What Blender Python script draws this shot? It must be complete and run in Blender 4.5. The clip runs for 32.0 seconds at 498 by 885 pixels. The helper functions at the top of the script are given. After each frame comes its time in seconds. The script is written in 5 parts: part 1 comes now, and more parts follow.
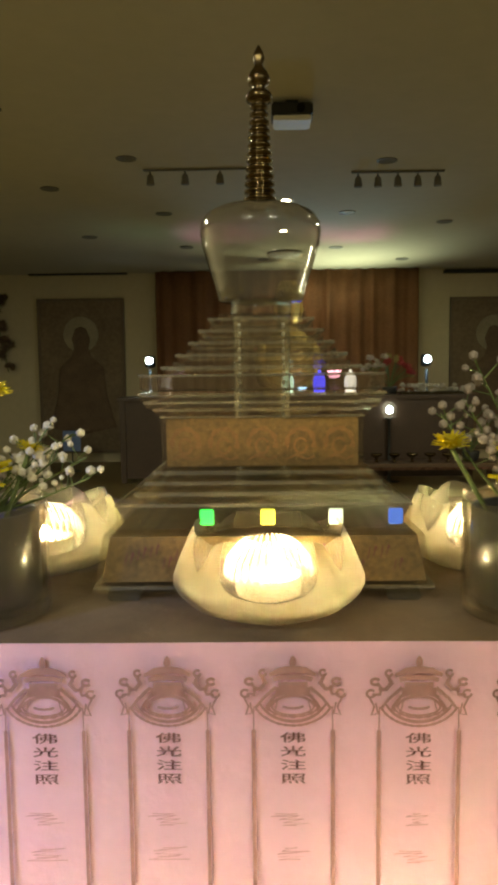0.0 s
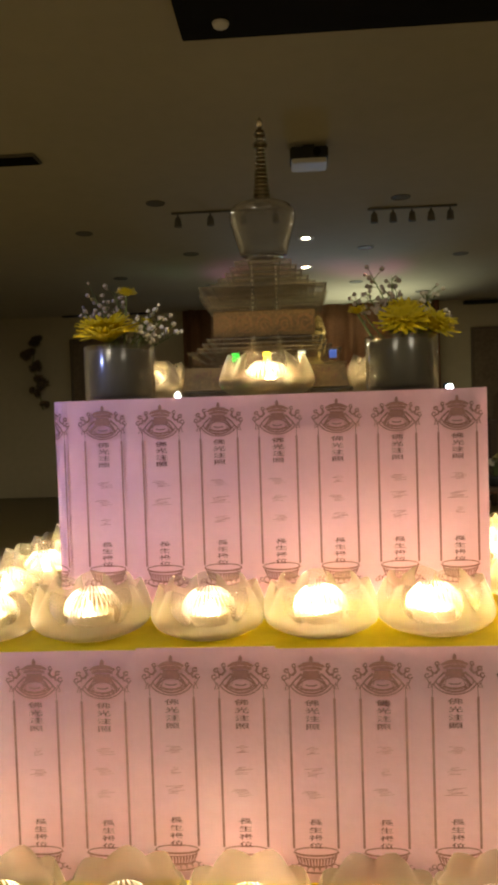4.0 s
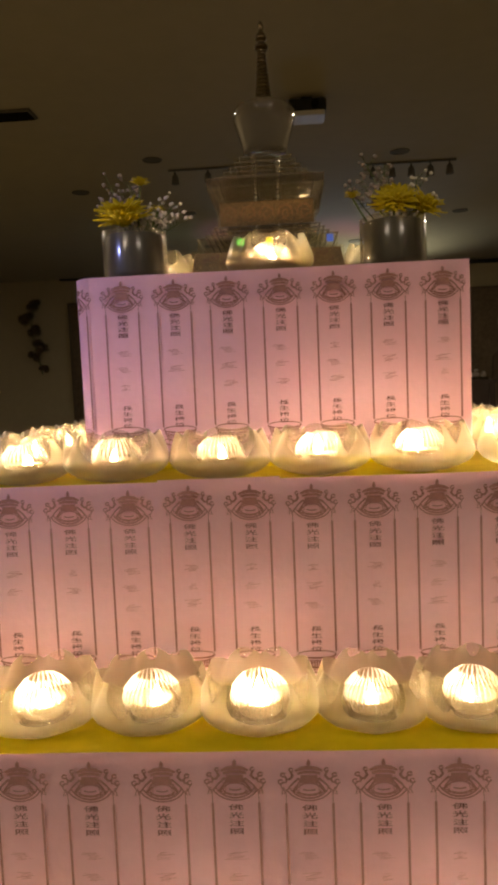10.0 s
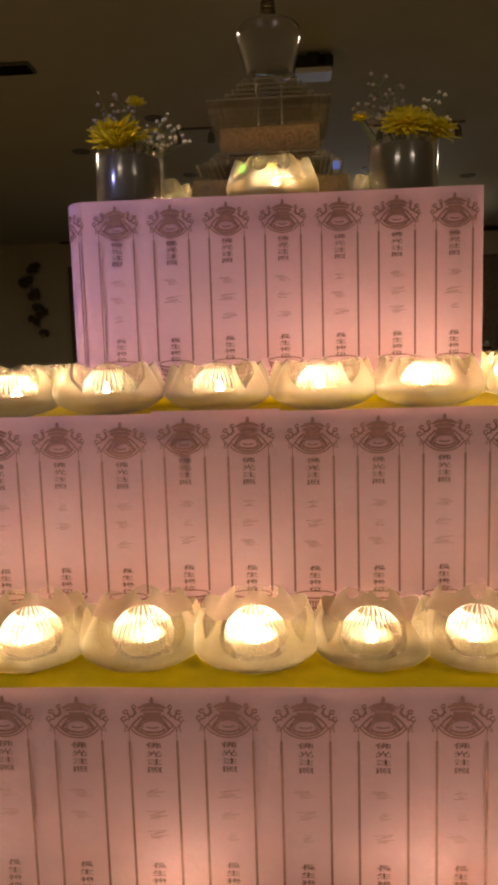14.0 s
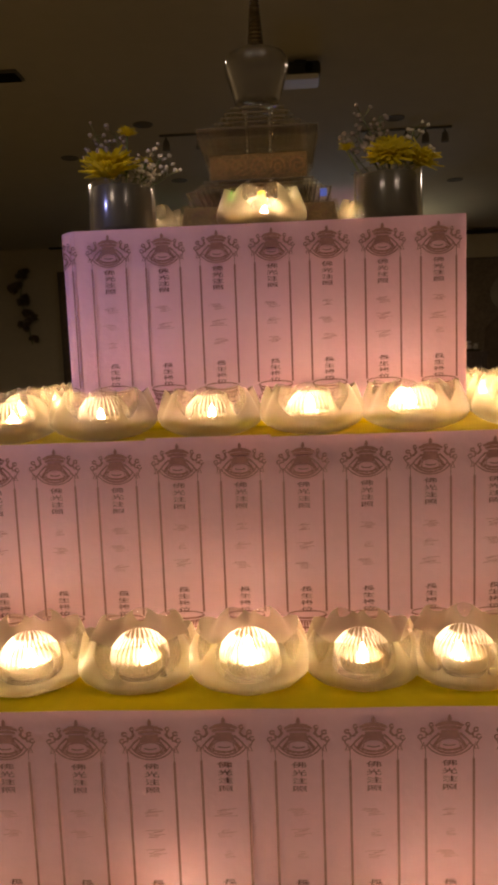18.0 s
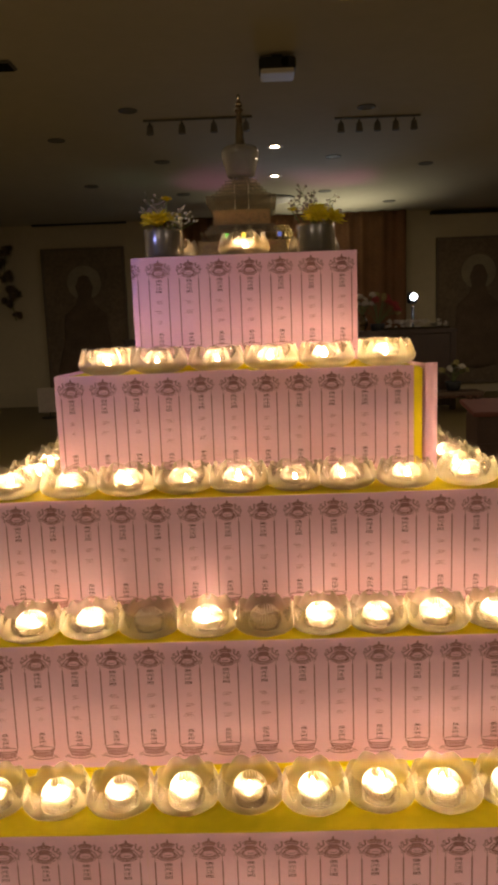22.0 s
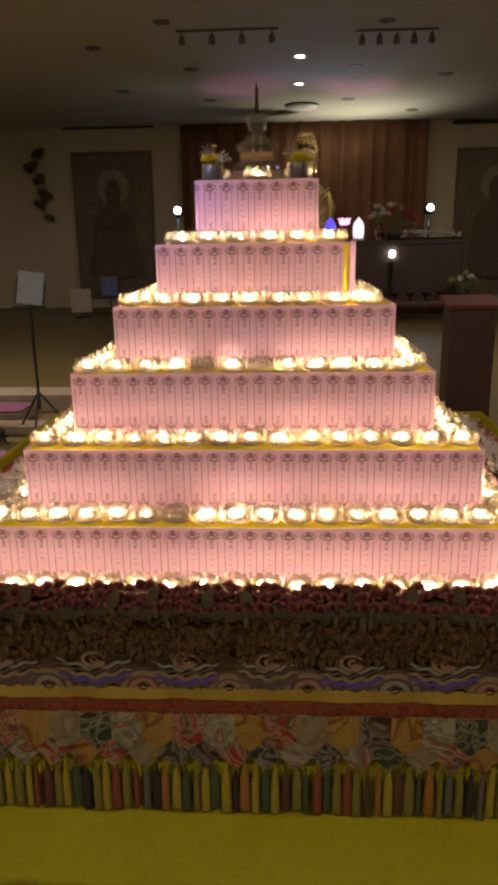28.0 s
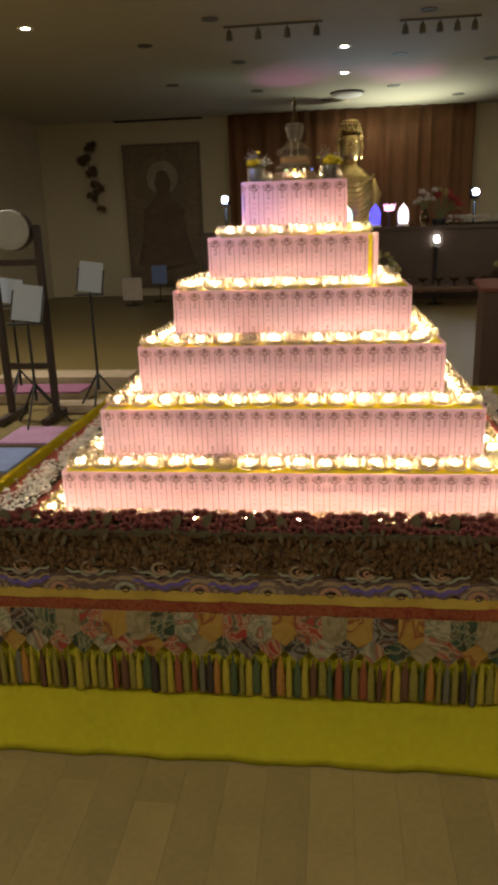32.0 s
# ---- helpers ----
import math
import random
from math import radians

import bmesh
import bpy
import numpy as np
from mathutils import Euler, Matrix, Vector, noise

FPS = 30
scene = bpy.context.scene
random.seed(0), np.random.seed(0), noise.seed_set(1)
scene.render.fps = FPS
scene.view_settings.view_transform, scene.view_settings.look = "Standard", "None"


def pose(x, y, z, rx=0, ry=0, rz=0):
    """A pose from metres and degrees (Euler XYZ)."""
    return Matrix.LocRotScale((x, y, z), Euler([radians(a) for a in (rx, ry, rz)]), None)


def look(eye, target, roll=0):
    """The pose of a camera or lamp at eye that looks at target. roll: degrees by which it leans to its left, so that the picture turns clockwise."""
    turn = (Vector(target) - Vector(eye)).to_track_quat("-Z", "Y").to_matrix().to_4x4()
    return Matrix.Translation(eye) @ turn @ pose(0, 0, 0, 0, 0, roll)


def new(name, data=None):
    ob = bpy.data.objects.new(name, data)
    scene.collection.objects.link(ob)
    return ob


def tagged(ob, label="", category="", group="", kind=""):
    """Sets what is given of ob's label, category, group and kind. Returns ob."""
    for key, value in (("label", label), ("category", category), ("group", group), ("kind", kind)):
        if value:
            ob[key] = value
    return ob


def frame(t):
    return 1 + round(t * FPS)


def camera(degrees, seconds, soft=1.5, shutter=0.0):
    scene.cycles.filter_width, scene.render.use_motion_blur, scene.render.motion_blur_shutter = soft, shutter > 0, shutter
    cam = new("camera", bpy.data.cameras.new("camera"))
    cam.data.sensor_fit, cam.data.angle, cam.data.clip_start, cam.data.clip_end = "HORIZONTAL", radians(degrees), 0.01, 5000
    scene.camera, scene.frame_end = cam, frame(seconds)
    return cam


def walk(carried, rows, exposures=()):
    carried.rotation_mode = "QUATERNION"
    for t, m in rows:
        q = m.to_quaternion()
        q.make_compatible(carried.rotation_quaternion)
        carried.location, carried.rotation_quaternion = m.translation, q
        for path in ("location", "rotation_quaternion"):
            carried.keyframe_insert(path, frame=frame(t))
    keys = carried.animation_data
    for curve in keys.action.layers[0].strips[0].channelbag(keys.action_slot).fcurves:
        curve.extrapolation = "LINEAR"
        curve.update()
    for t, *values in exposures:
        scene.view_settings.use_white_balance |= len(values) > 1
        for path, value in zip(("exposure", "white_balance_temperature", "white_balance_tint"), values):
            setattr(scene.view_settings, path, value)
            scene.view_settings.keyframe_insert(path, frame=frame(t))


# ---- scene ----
cam = camera(38.70, 32.0, soft=3.8)
PATH = [
    (0, (-0.012, -0.327, 2.067), (-0.056, 1.665, 1.887), -0.68),
    (0.5, (-0.007, -0.438, 2.007), (-0.067, 1.556, 2.147), -0.96),
    (1, (0.005, -0.501, 1.986), (-0.078, 1.489, 2.161), -1.49),
    (1.5, (0.002, -0.561, 1.973), (-0.070, 1.429, 2.161), -1.46),
    (2, (0.014, -0.655, 2.003), (-0.061, 1.343, 2.055), -1.87),
    (2.5, (0.023, -0.694, 1.995), (-0.053, 1.304, 2.025), -2.20),
    (3, (0.021, -0.723, 1.973), (-0.053, 1.276, 1.955), -1.91),
    (3.5, (0.013, -0.729, 1.938), (-0.065, 1.270, 1.918), -1.81),
    (4, (0.014, -0.717, 1.920), (-0.106, 1.278, 1.850), -1.88),
    (4.5, (0.010, -0.714, 1.897), (-0.132, 1.279, 1.822), -2.11),
    (6.5, (-0.005, -0.814, 1.863), (-0.109, 1.183, 1.829), -1.03),
    (7, (-0.012, -0.825, 1.848), (-0.116, 1.173, 1.828), -0.99),
    (7.5, (-0.011, -0.820, 1.840), (-0.122, 1.176, 1.789), -0.88),
    (8, (0.001, -0.811, 1.831), (-0.110, 1.182, 1.715), -1.15),
    (8.5, (0.009, -0.810, 1.829), (-0.100, 1.183, 1.701), -1.42),
    (9, (0.006, -0.804, 1.822), (-0.102, 1.186, 1.651), -1.67),
    (9.5, (0.008, -0.803, 1.818), (-0.111, 1.186, 1.640), -2.12),
    (10, (0.008, -0.802, 1.816), (-0.114, 1.188, 1.652), -2.42),
    (10.5, (0.007, -0.799, 1.817), (-0.111, 1.192, 1.667), -2.51),
    (11, (-0.003, -0.791, 1.816), (-0.122, 1.197, 1.636), -2.01),
    (11.5, (0.003, -0.780, 1.800), (-0.121, 1.202, 1.568), -1.84),
    (12, (0.006, -0.772, 1.798), (-0.121, 1.212, 1.578), -1.90),
    (12.5, (0.006, -0.777, 1.805), (-0.125, 1.207, 1.591), -2.24),
    (13, (-0.012, -0.783, 1.802), (-0.139, 1.202, 1.594), -1.81),
    (13.5, (-0.010, -0.780, 1.784), (-0.129, 1.201, 1.535), -1.44),
    (14, (0.007, -0.773, 1.778), (-0.119, 1.207, 1.527), -1.70),
    (14.5, (0.014, -0.768, 1.784), (-0.113, 1.212, 1.530), -2.20),
    (16.5, (0.009, -0.788, 1.791), (-0.114, 1.194, 1.549), -2.52),
    (17, (0.007, -0.786, 1.785), (-0.094, 1.199, 1.561), -2.67),
    (17.5, (0.011, -0.784, 1.795), (-0.100, 1.199, 1.558), -2.40),
    (18, (0.008, -0.789, 1.801), (-0.093, 1.193, 1.558), -2.17),
    (18.5, (-0.026, -0.619, 1.777), (-0.095, 1.352, 1.448), -1.68),
    (19, (-0.023, -0.658, 1.781), (-0.090, 1.296, 1.360), -1.79),
    (19.5, (-0.002, -0.713, 1.781), (-0.055, 1.242, 1.362), -1.39),
    (20, (-0.007, -0.787, 1.782), (-0.082, 1.159, 1.329), -1.08),
    (20.5, (-0.034, -0.875, 1.771), (-0.118, 1.090, 1.408), -1.34),
    (21, (-0.034, -1.199, 1.786), (-0.079, 0.782, 1.511), -2.19),
    (21.5, (-0.015, -1.280, 1.799), (-0.053, 0.702, 1.533), -2.82),
    (22, (0.019, -1.414, 1.794), (-0.026, 0.562, 1.485), -2.07),
    (22.5, (0.003, -1.533, 1.784), (-0.074, 0.430, 1.411), -1.85),
    (23, (-0.036, -1.649, 1.779), (-0.104, 0.315, 1.404), -1.73),
    (23.5, (-0.041, -1.747, 1.751), (-0.058, 0.211, 1.346), -1.52),
    (24, (0.005, -1.855, 1.751), (0.013, 0.089, 1.283), -1.63),
    (24.5, (0.081, -1.971, 1.748), (0.072, -0.023, 1.295), -1.14),
    (25, (0.096, -2.075, 1.734), (0.064, -0.139, 1.232), -1.26),
    (25.5, (0.054, -2.182, 1.739), (-0.016, -0.253, 1.215), -1.51),
    (27.5, (0.088, -2.540, 1.737), (0.002, -0.613, 1.211), -0.68),
    (28, (0.091, -2.665, 1.731), (-0.012, -0.744, 1.186), -0.89),
    (28.5, (0.079, -2.736, 1.738), (-0.032, -0.825, 1.157), -1.07),
    (29, (0.069, -2.821, 1.749), (-0.051, -0.901, 1.201), -2.05),
    (29.5, (0.076, -2.889, 1.761), (-0.028, -0.965, 1.224), -2.53),
    (30, (0.114, -2.938, 1.786), (0.015, -1.009, 1.269), -3.05),
    (30.5, (0.181, -3.009, 1.791), (0.066, -1.072, 1.306), -2.52),
    (31, (0.195, -3.082, 1.771), (-0.004, -1.163, 1.244), -2.28),
    (31.5, (0.176, -3.108, 1.757), (-0.054, -1.208, 1.180), -1.96),
    (32, (0.151, -3.125, 1.753), (-0.083, -1.223, 1.178), -1.87),
]
EXPOSURES = [
    (0.0, 1.45, 7100, -8), (2.0, 1.10, 6950, 0), (4.0, 0.72, 7100, 8), (7.0, 0.52, 7300, 14), (9.0, 0.38, 7450, 17), (14.0, 0.22, 7550, 20), (18.0, 0.0, 7800, 27),
    (21.0, 0.18, 7700, 24), (23.0, 0.38, 7250, 22), (25.5, 0.42, 6900, 26), (28.0, 0.84, 6500, 27), (30.0, 1.14, 6450, 19), (32.0, 1.32, 6400, 14),
]
walk(cam, [(t, look(eye, target, roll)) for t, eye, target, roll in PATH], EXPOSURES)

# ---- the altar end of the hall, laid out on a plan of its own as seen from where the visitor stops ----
K = 1.105
CEIL = 4.70
STOP = Vector((0.114, -2.938, 1.786))
PLAN_STOP = Vector((0.123, -3.44, 1.588))
PLAN = Matrix(((0.9997, 0.0027, -0.0023), (0.0114, 0.8456, 0.1581), (-0.0010, -0.1019, 0.9854)))
PLAN_CEIL = 6.5


def grow(x, y, z):
    """By how much a thing at that spot of the plan is larger than drawn."""
    v = PLAN @ (Vector((x, y, z)) - PLAN_STOP)
    return (CEIL - STOP.z) / v.z if z == PLAN_CEIL else 0.9578 * (y + 3.44) / v.y


def far(x, y, z):
    return tuple(STOP + PLAN @ (Vector((x, y, z)) - PLAN_STOP) * grow(x, y, z))


def tall(z, y=14.3):
    """A height of the plan, in its own unit, above the floor."""
    return far(1.0, y, z)[2] / K


# ---- world and large lights ----
world = bpy.data.worlds.new("hall_dark")
scene.world = world
world.use_nodes = True
world.node_tree.nodes["Background"].inputs[0].default_value = (0.05, 0.045, 0.04, 1)
world.node_tree.nodes["Background"].inputs[1].default_value = 0.2


def spot(name, eye, target, power, colour, size, blend=0.8, radius=0.1):
    data = bpy.data.lights.new(name, "SPOT")
    data.energy, data.color, data.spot_size, data.spot_blend, data.shadow_soft_size = power, colour, radians(size), blend, radius
    ob = new(name, data)
    ob.matrix_world = look(eye, target)
    return ob


# coloured stage lights behind the altar, thrown up at the ceiling
spot("stage_light_white", far(1.75, 16.5, 4.4), far(1.55, 16.6, 6.5), 150, (0.93, 1.0, 0.80), 128, 1.0, 0.25)
spot("stage_light_pink", far(-1.2, 15.4, 3.4), far(-0.75, 14.8, 6.5), 64, (0.95, 0.25, 0.80), 34, 1.0)
spot("stage_light_pink", far(2.2, 15.4, 3.4), far(1.6, 14.9, 6.5), 95, (0.95, 0.25, 0.80), 34, 1.0)
spot("stage_light_blue", far(0.7, 15.3, 3.9), far(0.9, 12.6, 6.5), 68, (0.35, 0.6, 1.0), 60, 1.0)
spot("stage_light_green", far(-2.0, 15.3, 3.2), far(-1.9, 13.2, 6.5), 28, (0.3, 0.85, 0.6), 56, 1.0)
# unseen blue spot, added from the hall corner to tint the top paper's left
spot("blue_tint_spot", (-5.2, -4.5, 4.4), (-0.40, 0.0, 1.90), 1050, (0.30, 0.38, 1.0), 5.2, 1.0)
# curtain washed from the ceiling in front of it
spot("curtain_light", far(0.42, 16.2, 6.36), far(0.7, 17.8, 4.2), 42, (1.0, 0.82, 0.55), 120, 1.0)


def fill_panel(x, y, power):
    """Dim unseen area lamps, added as fill over and behind the visitor."""
    data = bpy.data.lights.new("hall_fill", "AREA")
    data.shape, data.size, data.size_y = "RECTANGLE", 1.2, 0.6
    data.energy, data.color = power, (1.0, 0.93, 0.76)
    ob = new("hall_fill", data)
    ob.matrix_world = pose(x, y, CEIL - 0.10)
    return ob


HALL_FILLS = ((-2.2, -4.6, 98), (2.2, -4.6, 72), (-4.8, 4.2, 112), (5.4, 7.0, 95))
for hx, hy, hp in HALL_FILLS:
    fill_panel(hx, hy, hp)

# ---- materials ----


def material(name, colour, rough=0.6, metal=0.0, scale=0.0, vary=0.15, bump=0.0, spec=0.5, vary_object=0.0):
    """A principled material with noise at two sizes in its colour and a fine relief."""
    m = bpy.data.materials.new(name)
    m.use_nodes = True
    nt = m.node_tree
    b = nt.nodes["Principled BSDF"]
    b.inputs["Base Color"].default_value = (*colour, 1)
    b.inputs["Roughness"].default_value = rough
    b.inputs["Metallic"].default_value = metal
    b.inputs["Specular IOR Level"].default_value = spec
    if scale:
        tc = nt.nodes.new("ShaderNodeTexCoord")
        n1, n2 = nt.nodes.new("ShaderNodeTexNoise"), nt.nodes.new("ShaderNodeTexNoise")
        n1.inputs["Scale"].default_value, n2.inputs["Scale"].default_value = scale, scale * 9
        n1.inputs["Detail"].default_value, n2.inputs["Detail"].default_value = 4, 3
        nt.links.new(tc.outputs["Object"], n1.inputs["Vector"])
        nt.links.new(tc.outputs["Object"], n2.inputs["Vector"])
        add = nt.nodes.new("ShaderNodeMath")
        add.operation = "ADD"
        nt.links.new(n1.outputs["Fac"], add.inputs[0])
        nt.links.new(n2.outputs["Fac"], add.inputs[1])
        last = add.outputs[0]
        if vary_object:
            info = nt.nodes.new("ShaderNodeObjectInfo")
            mul = nt.nodes.new("ShaderNodeMath")
            mul.operation = "MULTIPLY_ADD"
            mul.inputs[1].default_value = vary_object
            nt.links.new(info.outputs["Random"], mul.inputs[0])
            nt.links.new(last, mul.inputs[2])
            last = mul.outputs[0]
        ramp = nt.nodes.new("ShaderNodeMapRange")
        ramp.inputs[1].default_value, ramp.inputs[2].default_value = 0.5, 1.5
        ramp.inputs[3].default_value, ramp.inputs[4].default_value = 1 - vary, 1 + vary
        nt.links.new(last, ramp.inputs[0])
        mix = nt.nodes.new("ShaderNodeVectorMath")
        mix.operation = "SCALE"
        mix.inputs[0].default_value = colour
        nt.links.new(ramp.outputs[0], mix.inputs["Scale"])
        nt.links.new(mix.outputs[0], b.inputs["Base Color"])
        if bump:
            bp = nt.nodes.new("ShaderNodeBump")
            bp.inputs["Strength"].default_value = bump
            bp.inputs["Distance"].default_value = 0.003
            nt.links.new(add.outputs[0], bp.inputs["Height"])
            nt.links.new(bp.outputs[0], b.inputs["Normal"])
    return m


def emitter(name, colour, strength):
    m = bpy.data.materials.new(name)
    m.use_nodes = True
    b = m.node_tree.nodes["Principled BSDF"]
    b.inputs["Base Color"].default_value = (*colour, 1)
    b.inputs["Emission Color"].default_value = (*colour, 1)
    b.inputs["Emission Strength"].default_value = strength
    return m


def milky_glass(name, colour, clear, gloss=0.06, rough=0.18):
    """Frosted pressed glass: part of the light goes straight through, part is scattered."""
    m = bpy.data.materials.new(name)
    m.use_nodes = True
    nt = m.node_tree
    nt.nodes.remove(nt.nodes["Principled BSDF"])
    out = nt.nodes["Material Output"]
    tr, di, tp, gl = (nt.nodes.new("ShaderNodeBsdf" + k) for k in ("Translucent", "Diffuse", "Transparent", "Glossy"))
    for n in (tr, di):
        n.inputs["Color"].default_value = (*colour, 1)
    tp.inputs["Color"].default_value = (0.98, 0.96, 0.9, 1)
    gl.inputs["Roughness"].default_value = rough
    a, b, c = (nt.nodes.new("ShaderNodeMixShader") for _ in range(3))
    a.inputs[0].default_value = 0.35
    nt.links.new(tr.outputs[0], a.inputs[1])
    nt.links.new(di.outputs[0], a.inputs[2])
    b.inputs[0].default_value = clear
    nt.links.new(a.outputs[0], b.inputs[1])
    nt.links.new(tp.outputs[0], b.inputs[2])
    lw = nt.nodes.new("ShaderNodeLayerWeight")
    lw.inputs[0].default_value = gloss
    nt.links.new(lw.outputs["Facing"], c.inputs[0])
    nt.links.new(b.outputs[0], c.inputs[1])
    nt.links.new(gl.outputs[0], c.inputs[2])
    nt.links.new(c.outputs[0], out.inputs["Surface"])
    return m


def cloud_by_height(m, low, high, z0, z1):
    """Glass that changes with height: bowls thick and cloudy at the foot, ribs cloudy at the top."""
    nt = m.node_tree
    tc, sep, mp = nt.nodes.new("ShaderNodeTexCoord"), nt.nodes.new("ShaderNodeSeparateXYZ"), nt.nodes.new("ShaderNodeMapRange")
    nt.links.new(tc.outputs["Object"], sep.inputs[0])
    nt.links.new(sep.outputs["Z"], mp.inputs[0])
    mp.inputs[1].default_value, mp.inputs[2].default_value, mp.inputs[3].default_value, mp.inputs[4].default_value = z0, z1, low, high
    mix = next(n for n in nt.nodes if n.type == "MIX_SHADER" and n.inputs[2].is_linked and n.inputs[2].links[0].from_node.type == "BSDF_TRANSPARENT")
    nt.links.new(mp.outputs[0], mix.inputs[0])
    return m


def glass(name, colour, rough=0.03):
    m = bpy.data.materials.new(name)
    m.use_nodes = True
    b = m.node_tree.nodes["Principled BSDF"]
    b.inputs["Base Color"].default_value = (*colour, 1)
    b.inputs["Transmission Weight"].default_value = 1.0
    b.inputs["Roughness"].default_value = rough
    b.inputs["IOR"].default_value = 1.45
    return m


PAPER = material("pink_paper", (0.785, 0.535, 0.650), 0.85, scale=14, vary=0.05, bump=0.15, spec=0.15)
INK = material("brown_ink", (0.25, 0.13, 0.13), 0.9, scale=180, vary=0.35, spec=0.1)
INK_DARK = material("black_ink", (0.115, 0.05, 0.05), 0.9, scale=180, vary=0.3, spec=0.1)
PENCIL = material("faded_pencil", (0.46, 0.25, 0.30), 0.9, scale=180, vary=0.3, spec=0.1)
YELLOW = material("yellow_cloth", (0.58, 0.47, 0.012), 0.75, scale=6, vary=0.14, bump=0.3, spec=0.2)
LOTUS = cloud_by_height(milky_glass("frosted_glass", (0.53, 0.455, 0.315), 0.6, 0.05, 0.3), 0.565, 0.625, 0.012, 0.044)
LOTUS_FOOT = milky_glass("thick_frosted_glass", (0.50, 0.43, 0.30), 0.8, 0.05, 0.3)
# milky bands that stand in for the light caught on the crystal bevels
GLINT_EDGE = milky_glass("glint_edge", (0.52, 0.46, 0.34), 0.62, 0.22, 0.10)
# ribs cloudier towards the top, imitating the flame's brightness there
RIBBED = cloud_by_height(milky_glass("ribbed_glass", (0.98, 0.93, 0.82), 0.55, 0.05), 0.92, 0.20, 0.019, 0.031)
FLUTE = milky_glass("clear_flute", (0.98, 0.93, 0.82), 0.982, 0.02)
WAX = material("wax", (0.34, 0.27, 0.17), 0.4, scale=60, vary=0.06)
FLAME = emitter("flame", (1.0, 0.78, 0.51), 250)
CRYSTAL = milky_glass("crystal", (0.80, 0.66, 0.44), 0.972, 0.06, 0.05)
SMOKY = milky_glass("smoky_crystal", (0.16, 0.12, 0.08), 0.62, 0.08, 0.06)
CLEAR_JAR = milky_glass("clear_jar", (0.55, 0.52, 0.46), 0.95, 0.18, 0.16)
TUBE = milky_glass("tube_glass", (0.9, 0.84, 0.7), 0.93, 0.35, 0.12)
CLEAR = milky_glass("cloudy_dome", (0.20, 0.18, 0.16), 0.68, 0.30, 0.10)
GOLD = material("gold", (0.10, 0.07, 0.034), 0.22, 1.0, scale=40, vary=0.2)
GOLDPANEL = material("gold_panel", (0.125, 0.075, 0.025), 0.4, 0.1, scale=34, vary=0.75)
VASE = material("dark_vase", (0.052, 0.052, 0.052), 0.5, 0.0, scale=20, vary=0.15)
PETAL = milky_glass("yellow_petal", (0.74, 0.62, 0.045), 0.0, 0.03, 0.5)
BUD = material("white_bloom", (0.55, 0.50, 0.42), 0.7, scale=60, vary=0.2)
STEM = material("stem", (0.10, 0.13, 0.04), 0.7, scale=60, vary=0.2)
CEILING = material("ceiling_paint", (0.46, 0.42, 0.31), 0.9, scale=0.6, vary=0.06)
WALL = material("wall_paint", (0.52, 0.45, 0.30), 0.9, scale=0.8, vary=0.08)
CURTAIN = material("curtain_cloth", (0.18, 0.080, 0.034), 0.85, scale=2, vary=0.25)
WOOD = material("floor_board", (0.128, 0.094, 0.033), 0.4, scale=5, vary=0.24, bump=0.1, vary_object=0.5)
FITTING = material("grey_fitting", (0.13, 0.12, 0.10), 0.6, scale=8, vary=0.2)
DARK = material("dark_metal", (0.03, 0.03, 0.03), 0.5, 0.4, scale=8, vary=0.2)
BLACKBOX = material("black_panel", (0.011, 0.009, 0.007), 0.9, scale=4, vary=0.2, spec=0.1)
WHITE = material("white_plastic", (0.7, 0.68, 0.62), 0.5, scale=8, vary=0.05)
ORANGE = material("orange_band", (0.38, 0.245, 0.03), 0.6, scale=15, vary=0.2, bump=0.2)

# ---- mesh helpers ----


def part(name, bm, mat, parent=None, label="", smooth=False):
    me = bpy.data.meshes.new(name)
    bm.to_mesh(me)
    bm.free()
    if smooth:
        for p in me.polygons:
            p.use_smooth = True
    for m in mat if isinstance(mat, (list, tuple)) else (mat,):
        me.materials.append(m)
    ob = new(name, me)
    if parent:
        ob.parent = parent
    if label:
        ob["label"] = label
    return ob


def share(name, me, parent, loc=(0, 0, 0), label=""):
    ob = new(name, me)
    ob.parent, ob.location = parent, loc
    if label:
        ob["label"] = label
    return ob


def thing(name, loc, label, category, group="", kind="", turn=0.0, size=1.0):
    ob = new(name)
    ob.scale = (size, size, size)
    ob.location = loc
    ob.rotation_euler = (0, 0, radians(turn))
    ob.empty_display_size = 0.05
    return tagged(ob, label, category, group, kind)


def box(bm, x0, x1, y0, y1, z0, z1, bevel=0.0):
    v = [bm.verts.new((x, y, z)) for x in (x0, x1) for y in (y0, y1) for z in (z0, z1)]
    f = [bm.faces.new([v[i] for i in q]) for q in ((0, 1, 3, 2), (4, 6, 7, 5), (0, 4, 5, 1), (2, 3, 7, 6), (0, 2, 6, 4), (1, 5, 7, 3))]
    if bevel:
        edges = list({e for q in f for e in q.edges})
        bmesh.ops.bevel(bm, geom=edges, offset=bevel, segments=2, affect="EDGES")
    return bm


def lathe(bm, profile, n=24, at=(0, 0, 0), wave=None):
    """Profile of (radius, height) turned round z; wave(angle, i) scales the radius."""
    rings = []
    for i, (r, z) in enumerate(profile):
        ring = []
        for k in range(n):
            a = 2 * math.pi * k / n
            q = r * (wave(a, i) if wave else 1)
            ring.append(bm.verts.new((at[0] + q * math.cos(a), at[1] + q * math.sin(a), at[2] + z)))
        rings.append(ring)
    for lo, hi in zip(rings, rings[1:]):
        for k in range(n):
            bm.faces.new((lo[k], lo[(k + 1) % n], hi[(k + 1) % n], hi[k]))
    return rings


